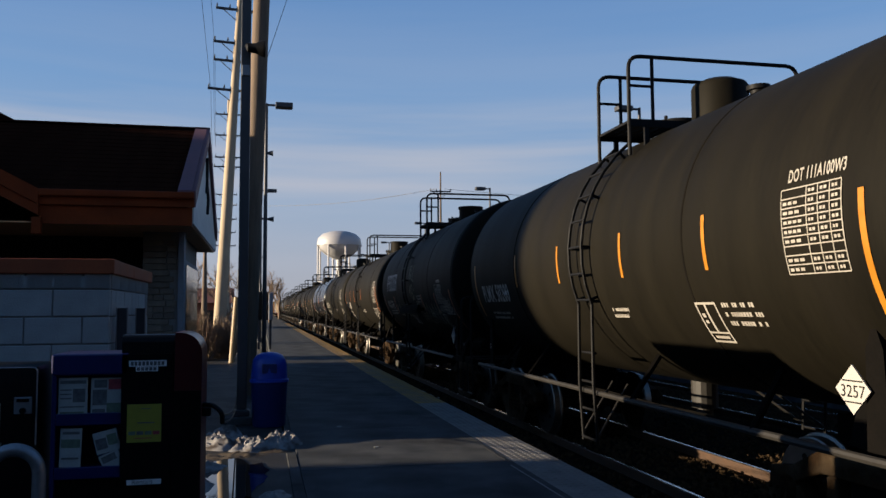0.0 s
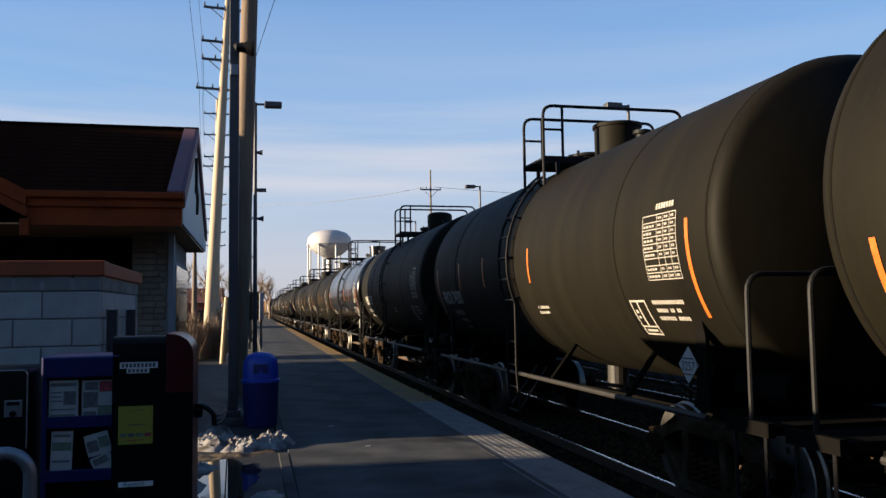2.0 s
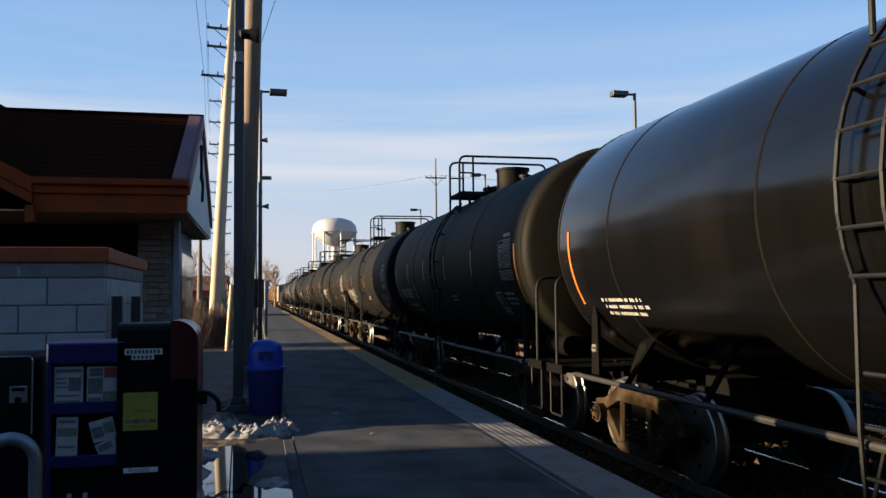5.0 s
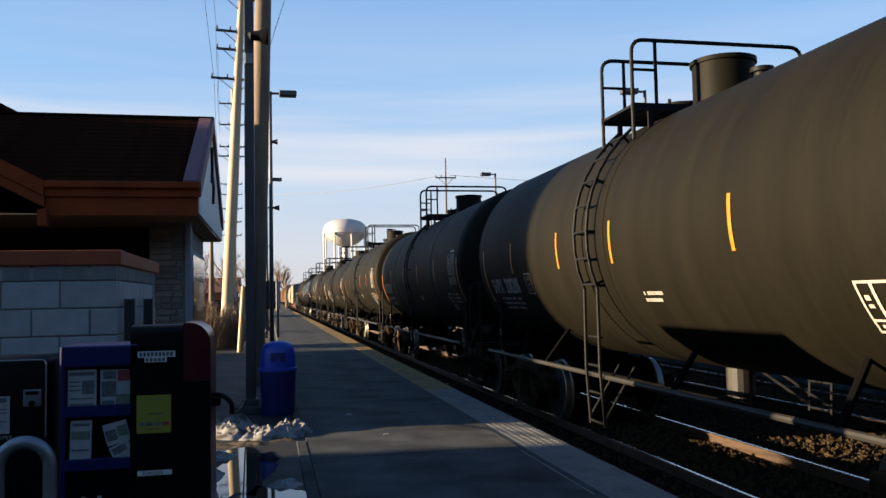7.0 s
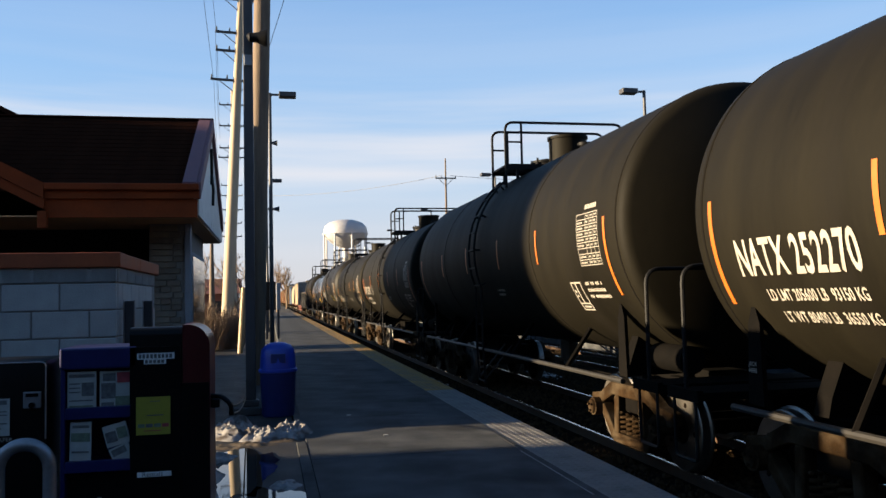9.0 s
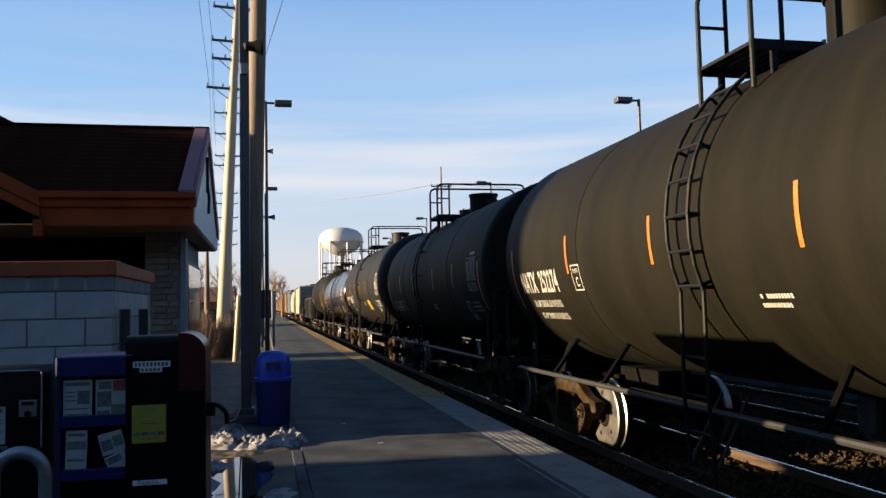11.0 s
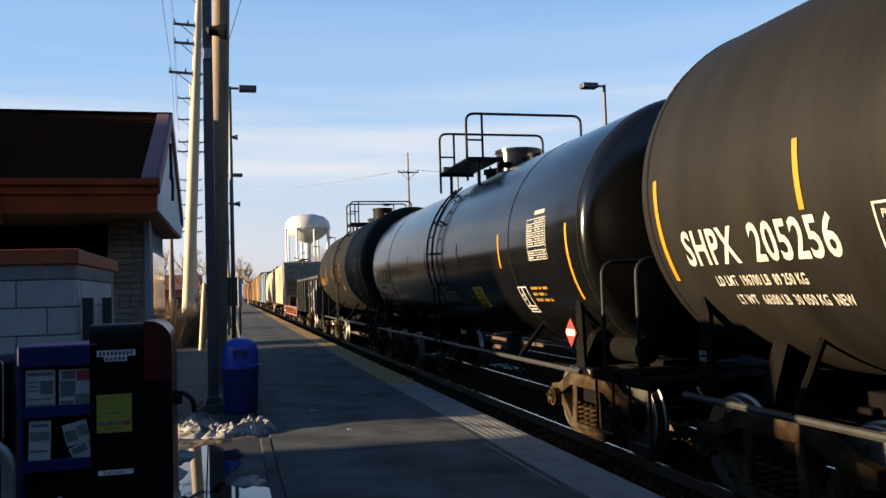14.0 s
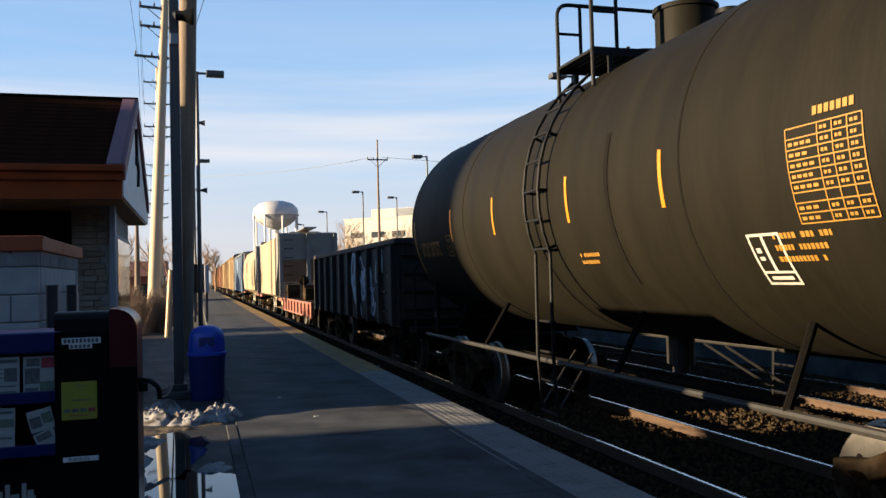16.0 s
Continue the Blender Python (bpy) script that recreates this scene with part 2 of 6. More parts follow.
    "mark_yellow": material("yellow_stencil_paint", (0.2282, 0.1091, 0.00992), (0.1885, 0.0868, 0.008928), 7.0, 0.6),
    "graffiti": material("sprayed_cream_paint", (0.27, 0.2475, 0.15), (0.18, 0.1613, 0.09375), 7.0, 0.6),
    "graffiti_blue": material("sprayed_pale_blue_paint", (0.561, 0.612, 0.68), (0.221, 0.255, 0.306), 2.0, 0.7),
    "placard": material("white_placard", (0.36, 0.344, 0.32), (0.304, 0.296, 0.272), 6.0, 0.5),
    "red_paint": material("red_paint", (0.26, 0.02, 0.012), (0.18, 0.016, 0.012), 6.0, 0.5),
    "gondola": material("black_gondola_paint", (0.009, 0.0081, 0.0072), (0.0045, 0.00405, 0.00405), 2.0, 0.7, bump=0.2, stain=(0.06, 0.03, 0.018), stain_scale=1.5, stain_at=0.62),
    "red_flat": material("faded_red_flatcar", (0.22, 0.065, 0.04), (0.12, 0.045, 0.03), 2.5, 0.75, bump=0.2),
    "hopper": material("tan_hopper_paint", (0.288, 0.216, 0.128), (0.216, 0.16, 0.096), 1.0, 0.6, stretch=(1, 2, 0.4), stain=(0.22, 0.14, 0.08), stain_scale=0.9, stain_at=0.62),
    "hopper_end": material("grey_hopper_end", (0.15, 0.15, 0.145), (0.10, 0.10, 0.095), 1.5, 0.6),
    "autorack": material("yellow_autorack", (0.255, 0.1615, 0.068), (0.1785, 0.1148, 0.051), 1.0, 0.6, stain=(0.2, 0.12, 0.06), stain_scale=1.0),
    "boxcar": material("blue_boxcar", (0.10, 0.14, 0.20), (0.06, 0.09, 0.14), 1.0, 0.6),
    "boxcar_brown": material("brown_boxcar", (0.234, 0.099, 0.045), (0.144, 0.063, 0.036), 1.0, 0.65),
}


# ---------------------------------------------------------------- mesh tools
def part(name, bm, mat, parent=None, label="", smooth=False):
    me = bpy.data.meshes.new(name)
    bm.to_mesh(me)
    bm.free()
    me.materials.append(M[mat] if isinstance(mat, str) else mat)
    if smooth:
        me.polygons.foreach_set("use_smooth", [True] * len(me.polygons))
        me.set_sharp_from_angle(angle=radians(38))
    ob = new(name, me)
    if parent is not None:
        ob.parent = parent
    return tagged(ob, label)


def shared(name, me, parent, m):
    ob = new(name, me)
    ob.parent = parent
    ob.matrix_basis = m
    return ob


def thing(name, label, category, x=0, y=0, z=0, rz=0, group="", kind=""):
    ob = new(name)
    ob.matrix_basis = pose(x, y, z, 0, 0, rz)
    ob.empty_display_size = 0.1
    return tagged(ob, label, category, group, kind)


def box(bm, x0, x1, y0, y1, z0, z1, bevel=0.0):
    r = bmesh.ops.create_cube(bm, size=1, matrix=Matrix.Translation(((x0 + x1) / 2, (y0 + y1) / 2, (z0 + z1) / 2))
                              @ Matrix.Diagonal((x1 - x0, y1 - y0, z1 - z0, 1)))
    if bevel:
        es = list({e for v in r["verts"] for e in v.link_edges})
        bmesh.ops.bevel(bm, geom=es, offset=bevel, segments=2, affect="EDGES", profile=0.5)
    return bm


def boxes(*rows, bevel=0.0):
    bm = bmesh.new()
    for r in rows:
        box(bm, *r, bevel=bevel)
    return bm


def cyl(bm, a, b, r, r2=None, seg=16, caps=True):
    a, b = Vector(a), Vector(b)
    turn = (b - a).to_track_quat("Z", "Y").to_matrix().to_4x4()
    bmesh.ops.create_cone(bm, cap_ends=caps, segments=seg, radius1=r, radius2=r if r2 is None else r2, depth=(b - a).length,
                          matrix=Matrix.Translation((a + b) / 2) @ turn)
    return bm


def tube(bm, pts, r, seg=8):
    """A round bar along a line of points, mitred at its bends."""
    pts = [Vector(p) for p in pts]
    rings, up = [], None
    for i, p in enumerate(pts):
        d = (pts[min(i + 1, len(pts) - 1)] - pts[max(i - 1, 0)]).normalized()
        if up is None:
            up = d.orthogonal().normalized()
        side = d.cross(up).normalized()
        up = side.cross(d).normalized()
        rings.append([bm.verts.new(p + r * (math.cos(k * math.tau / seg) * side + math.sin(k * math.tau / seg) * up)) for k in range(seg)])
    for a, b in zip(rings, rings[1:]):
        for k in range(seg):
            bm.faces.new((a[k], a[(k + 1) % seg], b[(k + 1) % seg], b[k]))
    bm.faces.new(rings[0][::-1])
    bm.faces.new(rings[-1])
    return bm


def bent(pts, r=0.12, n=4):
    """The points with their corners rounded."""
    pts = [Vector(p) for p in pts]
    out = [pts[0]]
    for a, b, c in zip(pts, pts[1:], pts[2:]):
        p, q = b + (a - b).normalized() * r, b + (c - b).normalized() * r
        out += [(1 - s) ** 2 * p + 2 * s * (1 - s) * b + s * s * q for s in (k / n for k in range(n + 1))]
    return out + [pts[-1]]


def lathe(bm, profile, seg=48, axis="z", at=(0, 0, 0)):
    """profile: (radius, height) pairs, turned round an axis."""
    rings = []
    for r, h in profile:
        ring = []
        for k in range(seg):
            c, s = math.cos(k * math.tau / seg) * max(r, 1e-4), math.sin(k * math.tau / seg) * max(r, 1e-4)
            v = (c, s, h) if axis == "z" else (s, h, c) if axis == "y" else (h, c, s)
            ring.append(bm.verts.new(Vector(v) + Vector(at)))
        rings.append(ring)
    for a, b in zip(rings, rings[1:]):
        for k in range(seg):
            bm.faces.new((a[k], a[(k + 1) % seg], b[(k + 1) % seg], b[k]))
    bm.faces.new(rings[0][::-1])
    bm.faces.new(rings[-1])
    bmesh.ops.recalc_face_normals(bm, faces=bm.faces)
    return bm


def prism(bm, outline, y0, y1, axis="y"):
    """An outline of (x, z) pairs pushed along y (or of (y, z) pairs along x)."""
    def at(p, t):
        return (p[0], t, p[1]) if axis == "y" else (t, p[0], p[1])
    a, b = [bm.verts.new(at(p, y0)) for p in outline], [bm.verts.new(at(p, y1)) for p in outline]
    for i in range(len(outline)):
        j = (i + 1) % len(outline)
        bm.faces.new((a[i], a[j], b[j], b[i]))
    bm.faces.new(a[::-1])
    bm.faces.new(b)
    bmesh.ops.recalc_face_normals(bm, faces=bm.faces)
    return bm


def letters(text, size, spacing=1.0, bold=0.0):
    """A bmesh of flat letters in the x-y plane, centred."""
    cu = bpy.data.curves.new("lettering", "FONT")
    cu.body, cu.size, cu.align_x, cu.align_y, cu.space_character = text, size, "CENTER", "CENTER", spacing
    cu.resolution_u = 3
    cu.offset = size * bold
    tmp = new("lettering", cu)
    dg = bpy.context.evaluated_depsgraph_get()
    me = bpy.data.meshes.new_from_object(tmp.evaluated_get(dg))
    bm = bmesh.new()
    bm.from_mesh(me)
    bpy.data.objects.remove(tmp)
    bpy.data.curves.remove(cu)
    bpy.data.meshes.remove(me)
    return bm

# ---------------------------------------------------------------- ground, platform, tracks
RAIL = -0.245                     # top of rail
TRACK, TRACK_FAR = 5.16, 9.55     # centre lines


def sheet(name, mat, x0, x1, y0, y1, z, label, category="ground"):
    bm = bmesh.new()
    vs = [bm.verts.new(p) for p in ((x0, y0, z), (x1, y0, z), (x1, y1, z), (x0, y1, z))]
    bm.faces.new(vs)
    return tagged(part(name, bm, mat), label, category, kind="structure")


sheet("ground", "grass", -1500, 1500, -1500, 3000, -0.46, "dry winter grass and earth round the station")
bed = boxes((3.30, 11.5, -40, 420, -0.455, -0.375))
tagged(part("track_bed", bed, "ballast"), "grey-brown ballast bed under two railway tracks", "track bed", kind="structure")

platform = thing("platform", "worn grey concrete station platform with a tactile edge", "platform", kind="structure")
# broom-finished slabs, 3.05 m long
slab_me = bpy.data.meshes.new("slab")
bm = boxes((0.31, 2.70, 0.006, 3.044, -0.12, 0.0), bevel=0.006)
bm.to_mesh(slab_me)
bm.free()
slab_me.materials.append(M["concrete"])
edge_me, edge_y_me = bpy.data.meshes.new("edge_slab"), bpy.data.meshes.new("edge_slab")
for me, mat in ((edge_me, "tactile"), (edge_y_me, "yellow_tactile")):
    bm = boxes((2.704, 3.26, 0.004, 1.518, -0.12, -0.006), bevel=0.005)
    for i in range(15):
        for j in range(6):
            x, y = 2.76 + 0.085 * j, 0.06 + 0.1 * i
            vs = [bm.verts.new((x + dx, y + dy, h)) for h, s in ((-0.006, 0.028), (0.0, 0.016)) for dx, dy in ((-s, -s), (s, -s), (s, s), (-s, s))]
            bm.faces.new(vs[4:])
            for k in range(4):
                bm.faces.new((vs[k], vs[(k + 1) % 4], vs[4 + (k + 1) % 4], vs[4 + k]))
    bm.to_mesh(me)
    bm.free()
    me.materials.append(M[mat])
part("platform_base", boxes((0.22, 3.24, -8, 300, -0.44, -0.03)), "concrete", platform)

for k, (x, y0, y1) in enumerate(((2.60, 6.2, 8.3), (2.63, 8.3, 9.6), (2.58, 4.4, 6.0))):
    part("joint_filler", boxes((x, x + 0.018, y0, y1, -0.004, 0.003)), "tactile" if k == 0 else "asphalt", platform, "worn joint sealant")

kerb = thing("kerb", "pale concrete kerb strip along the platform back", "kerb", kind="structure")
part("kerb_strip", boxes((0.19, 0.305, -8, 9.7, -0.2, 0.004), bevel=0.008), "concrete", kerb)

tagged(part("pavement", boxes((-30, 0.188, -12, 33.0, -0.44, -0.012)), "asphalt"), "damp dark asphalt pavement beside the station", "pavement", kind="structure")


def blob_outline(cx, cy, rx, ry, n=40, rough=0.25, seed=0):
    pts = []
    for k in range(n):
        a = k * math.tau / n
        f = 1 + rough * noise.noise((math.cos(a) * 1.7 + seed, math.sin(a) * 1.7, seed * 0.37)) + rough * 0.5 * noise.noise((math.cos(a) * 5 + seed, math.sin(a) * 5, 3.1))
        pts.append((cx + rx * f * math.cos(a), cy + ry * f * math.sin(a)))
    return pts


def puddle(cx, cy, rx, ry, seed, label):
    bm = bmesh.new()
    bm.faces.new([bm.verts.new((x, y, -0.006)) for x, y in blob_outline(cx, cy, rx, ry, 48, 0.5, seed)])
    return tagged(part("puddle", bm, "water"), label, "puddle", "meltwater puddles")


puddle(-0.40, 8.2, 0.36, 1.15, 2.0, "still meltwater puddle on dark asphalt beside snow")
puddle(-0.15, 6.55, 0.34, 0.85, 7.0, "still meltwater puddle on asphalt beside the kerb")


def snow_heap(cx, cy, rx, ry, h, seed, label="dirty melting snow heap on the pavement"):
    bm = bmesh.new()
    n, m = 44, 16
    grid = []
    for i in range(m + 1):
        f = i / m
        ring = []
        for k in range(n):
            a = k * math.tau / n
            g = 1 + 0.45 * noise.noise((math.cos(a) * 1.6 + seed, math.sin(a) * 1.6, seed))
            x, y = rx * f * g * math.cos(a), ry * f * g * math.sin(a)
            z = h * max(0.0, (1 - f ** 2.2)) * (0.75 + 0.7 * noise.noise((x * 4 + seed, y * 4, 1.0)) + 0.45 * noise.noise((x * 13, y * 13 + seed, 2.0)) + 0.3 * noise.noise((x * 30, y * 30 + seed, 5.0)))
            ring.append(bm.verts.new((cx + x, cy + y, -0.02 + max(z, 0) + (0.0 if i < m else -0.01))))
        grid.append(ring)
    for a, b in zip(grid[1:], grid[2:]):
        for k in range(n):
            bm.faces.new((a[k], a[(k + 1) % n], b[(k + 1) % n], b[k]))
    top = bm.verts.new((cx, cy, -0.02 + h * 0.8))
    for k in range(n):
        bm.faces.new((top, grid[1][k], grid[1][(k + 1) % n]))
    bmesh.ops.delete(bm, geom=grid[0], context="VERTS")
    return tagged(part("snow_heap", bm, "snow", smooth=True), label, "snow", "melting snow heaps")


snow_heap(-0.62, 10.75, 0.42, 0.62, 0.20, 1.0)
snow_heap(-0.22, 10.25, 0.34, 0.36, 0.15, 4.0)
snow_heap(0.12, 10.45, 0.30, 0.42, 0.17, 8.0)
snow_heap(-0.78, 8.0, 0.2, 0.45, 0.09, 51.0, "grey slush ridge beside a puddle")
snow_heap(-0.7, 9.0, 0.22, 0.35, 0.10, 53.0, "grey slush ridge beside a puddle")
snow_heap(0.02, 7.45, 0.14, 0.25, 0.05, 57.0, "grey slush ridge beside a puddle")
snow_heap(-0.72, 7.1, 0.16, 0.4, 0.10, 12.0, "grey slush ridge beside a puddle")
snow_heap(-0.60, 6.25, 0.18, 0.3, 0.09, 15.0, "grey slush ridge beside a puddle")
for i, (x, y, rx, ry, h) in enumerate(((-2.6, 33.2, 1.3, 0.6, 0.22), (-1.2, 34.2, 0.9, 0.6, 0.16), (-4.2, 34.0, 1.2, 0.8, 0.25))):
    snow_heap(x, y, rx, ry, h, 20.0 + i, "low snow bank along the edge of the grass")
for cx, cy, rx, ry, sd in ((-0.45, 9.75, 0.42, 0.32, 31.0), (0.0, 9.95, 0.25, 0.2, 33.0), (-0.7, 11.6, 0.3, 0.5, 35.0)):
    lit = snow_heap(cx, cy, rx, ry, 0.035, sd, "brown wet leaf litter between snow and puddle")
    lit.name, lit["category"], lit["group"] = "leaf_litter", "litter", "leaf litter"
    lit.data.materials[0] = M["soil"]
for x, y in ((1.02, 11.75), (1.306, 9.815)):
    tagged(part("litter_scrap", boxes((x - 0.03, x + 0.03, y - 0.02, y + 0.02, 0.001, 0.012), bevel=0.003), "paper"), "small white paper scrap lying on the concrete", "litter", "paper scraps")


def rail_profile(c):
    w = [(-0.07, 0), (0.07, 0), (0.07, 0.012), (0.012, 0.03), (0.012, 0.118), (0.036, 0.128), (0.036, 0.158), (-0.036, 0.158), (-0.036, 0.128), (-0.012, 0.118), (-0.012, 0.03), (-0.07, 0.012)]
    return [(c + x, RAIL - 0.168 + z) for x, z in w]


for c in (TRACK, TRACK_FAR):
    track = thing("railway_track", "standard-gauge track with rusty rails on timber ties", "railway track", group="tracks", kind="structure")
    for s in (-0.7525, 0.7525):
        rail = part("rail", prism(bmesh.new(), rail_profile(c + s), -40, 420), "rail_rust", track)
        part("rail_head", boxes((c + s - 0.019, c + s + 0.019, -40, 420, RAIL - 0.009, RAIL)), "rail_top", rail, "polished running surface")
    me = bpy.data.meshes.new("tie")
    bm = boxes((-1.3, 1.3, -0.115, 0.115, -0.16, 0.0), bevel=0.01)
    bm.to_mesh(me)
    bm.free()
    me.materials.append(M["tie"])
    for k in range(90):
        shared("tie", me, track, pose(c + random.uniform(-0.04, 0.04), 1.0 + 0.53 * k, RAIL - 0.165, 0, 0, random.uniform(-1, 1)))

# loose ballast stones beside and between the rails
def ballast_stones(count, seed):
    """Loose angular stones, six-cornered, thickest between the tracks and near the viewer."""
    g = np.random.default_rng(seed)
    x, y = g.uniform(3.4, 11.3, count), 2.6 + 27 * g.random(count) ** 1.5
    clear = (abs(abs(x - TRACK) - 0.7525) > 0.11) & (abs(abs(x - TRACK_FAR) - 0.7525) > 0.11)
    x, y = x[clear], y[clear]
    n = len(x)
    size = g.uniform(0.016, 0.046, n)
    base = np.array(((1, 0, 0), (-1, 0, 0), (0, 1, 0), (0, -1, 0), (0, 0, 0.8), (0, 0, -0.8)))
    q = g.normal(size=(n, 4))
    q /= np.linalg.norm(q, axis=1)[:, None]
    w, i, j, k = q.T
    turn = np.stack([1 - 2 * (j * j + k * k), 2 * (i * j - k * w), 2 * (i * k + j * w), 2 * (i * j + k * w), 1 - 2 * (i * i + k * k), 2 * (j * k - i * w),
                     2 * (i * k - j * w), 2 * (j * k + i * w), 1 - 2 * (i * i + j * j)], axis=1).reshape(n, 3, 3)
    shape = base[None] * size[:, None, None] * g.uniform(0.7, 1.25, (n, 6, 1))
    co = np.einsum("nab,npb->npa", turn, shape) + np.stack([x, y, -0.372 + 0.35 * size], axis=1)[:, None]
    tri = np.array(((0, 2, 4), (2, 1, 4), (1, 3, 4), (3, 0, 4), (2, 0, 5), (1, 2, 5), (3, 1, 5), (0, 3, 5)))
    me = bpy.data.meshes.new("ballast_stones")
    me.from_pydata(co.reshape(-1, 3).tolist(), [], (tri[None] + 6 * np.arange(n)[:, None, None]).reshape(-1, 3).tolist())
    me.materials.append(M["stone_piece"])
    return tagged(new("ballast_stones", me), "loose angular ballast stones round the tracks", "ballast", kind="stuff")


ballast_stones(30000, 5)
for i, (x, y, rx, ry) in enumerate(((6.9, 20, 0.3, 1.5), (3.75, 14, 0.22, 1.6), (3.8, 19.5, 0.25, 2.0))):
    s = snow_heap(x, y, rx, ry, 0.05, 40.0 + i, "thin patch of old snow on the ballast")
    s.location.z = -0.365

# added unseen walls that shade the place, past the pavement and behind the viewer
for name, rows in (("wall_west", ((-36, -34, -40, 11.8, 6.0), (-36, -34, 11.8, 14.4, 3.9), (-36, -34, 14.4, 29.5, 9.6), (-36, -34, 29.5, 260, 3.8))), ("wall_south", ((-34, 30, -18, -16, 10.0),)), ("wall_east", ((18.0, 19.0, -16, 6.0, 7.0),))):
    bm = bmesh.new()
    for x0, x1, y0, y1, h in rows:
        box(bm, x0, x1, y0, y1, -0.46, h)
    tagged(part(name, bm, "blocker"), "plain dark unseen wall added to block sun and sky light", "wall", kind="structure")
# added screen that keeps low eastern sky light from under the train
fence = thing("fence", "tall dark screen added behind the far platform to block low sky", "fence", kind="structure")
for k in range(24):
    part("panel", boxes((15.30, 15.36, -4 + 3.0 * k, -1.04 + 3.0 * k, 0.0, 2.7)), "blocker", fence)
    part("post", boxes((15.26, 15.40, -4.07 + 3.0 * k - 0.0, -3.97 + 3.0 * k - 0.04, 0.0, 2.8)), "blocker", fence)

far_platform = thing("far_platform", "concrete station platform across the tracks", "platform", kind="structure")
part("platform_base", boxes((11.5, 15.5, -8, 300, -0.44, 0.0), bevel=0.01), "concrete", far_platform)


# ---------------------------------------------------------------- station building
def roof_slab(bm, a, b, c, d, th=0.10):
    """A slab under the quad a b c d."""
    top = [bm.verts.new(p) for p in (a, b, c, d)]
    low = [bm.verts.new(Vector(p) - Vector((0, 0, th))) for p in (a, b, c, d)]
    bm.faces.new(top)
    bm.faces.new(low[::-1])
    for i in range(4):
        j = (i + 1) % 4
        bm.faces.new((top[i], low[i], low[j], top[j]))
    bmesh.ops.recalc_face_normals(bm, faces=bm.faces)
    return bm


station = thing("station_building", "low station building with dark brown gable roof and stone walls", "building", kind="structure")
RX, EN, RY, EF, EZ, RZ = -1.16, 12.14, 15.2, 18.3, 3.48, 5.12
part("roof_slope", roof_slab(bmesh.new(), (-9, EN, EZ), (RX, EN, EZ), (RX, RY, RZ), (-9, RY, RZ)), "roof", station, "dark brown roofing")
part("roof_slope", roof_slab(bmesh.new(), (RX, EF, EZ), (-9, EF, EZ), (-9, RY, RZ), (RX, RY, RZ)), "roof", station, "dark brown roofing")
# shingle courses on the near slope
me = bpy.data.meshes.new("shingle_course")
bm = boxes((-9, RX - 0.01, 0, 0.21, 0.0, 0.012))
bm.to_mesh(me)
bm.free()
me.materials.append(M["roof"])
sl = math.degrees(math.atan2(RZ - EZ, RY - EN))
n = 16
for k in range(n):
    f = (k + 0.08) / n
    shared("shingle_course", me, station, pose(0, EN + (RY - EN) * f, EZ + (RZ - EZ) * f + 0.004, sl - 1.5, 0, 0))
part("fascia", boxes((-3.28, RX + 0.03, EN - 0.03, EN + 0.02, 3.28, 3.485)), "fascia", station, "rust-red fascia board")
part("lower_fascia", boxes((-3.28, RX, EN + 0.02, EN + 0.06, 3.005, 3.277)), "fascia", station)
part("gutter", boxes((-3.28, RX + 0.03, EN - 0.10, EN - 0.032, 3.40, 3.50), bevel=0.015), "fascia", station)
for y0, y1 in ((EN, RY), (EF, RY)):
    rk = bmesh.new()
    for x0, x1, up, lo in ((RX, RX + 0.05, 0.05, 0.20),):
        vs = [(y0, EZ + up), (y1, RZ + up), (y1, RZ - lo), (y0, EZ - lo)]
        prism(rk, vs, x0, x1, "x")
    part("rake_board", rk, "rake", station, "purple-grey rake board")
fw = bmesh.new()
prism(fw, [(EN - 0.02, EZ + 0.03), (RY, RZ + 0.03), (RY, RZ + 0.055), (EN - 0.02, EZ + 0.055)], RX - 0.21, RX - 0.003, "x")
part("rake_flashing", fw, "rake", station, "purple-grey metal flashing along the roof edge")
part("ridge_cap", boxes((-9, RX + 0.05, RY - 0.09, RY + 0.09, RZ + 0.002, RZ + 0.035), bevel=0.01), "roof", station)
part("gable_panel", prism(bmesh.new(), [(EN + 0.05, 3.30), (RY, RZ - 0.12), (EF - 0.05, 3.30)], RX - 0.08, RX - 0.003, "x"), "gable", station, "pale gable panel")
for k in range(9):
    y0 = EN + 0.06 + k * (EF - EN - 0.12) / 9
    part("gable_trim_panel", boxes((RX - 0.02, RX + 0.02, y0 + 0.006, y0 + (EF - EN - 0.12) / 9 - 0.006, 3.04, 3.295)), "gable", station)
emblem = bmesh.new()
for pts in ([(14.95, 4.55), (15.05, 4.1), (14.95, 3.9)], [(15.1, 4.05), (15.45, 3.85)], [(15.45, 3.85), (15.3, 3.55)]):
    tube(emblem, [(RX + 0.015, y, z) for y, z in pts], 0.035, 6)
part("gable_emblem", emblem, "black", station, "black metal emblem on the gable")
part("soffit", boxes((-9, RX - 0.022, EN + 0.06, EF - 0.06, 3.02, 3.04)), "soffit", station, "tan board soffit")
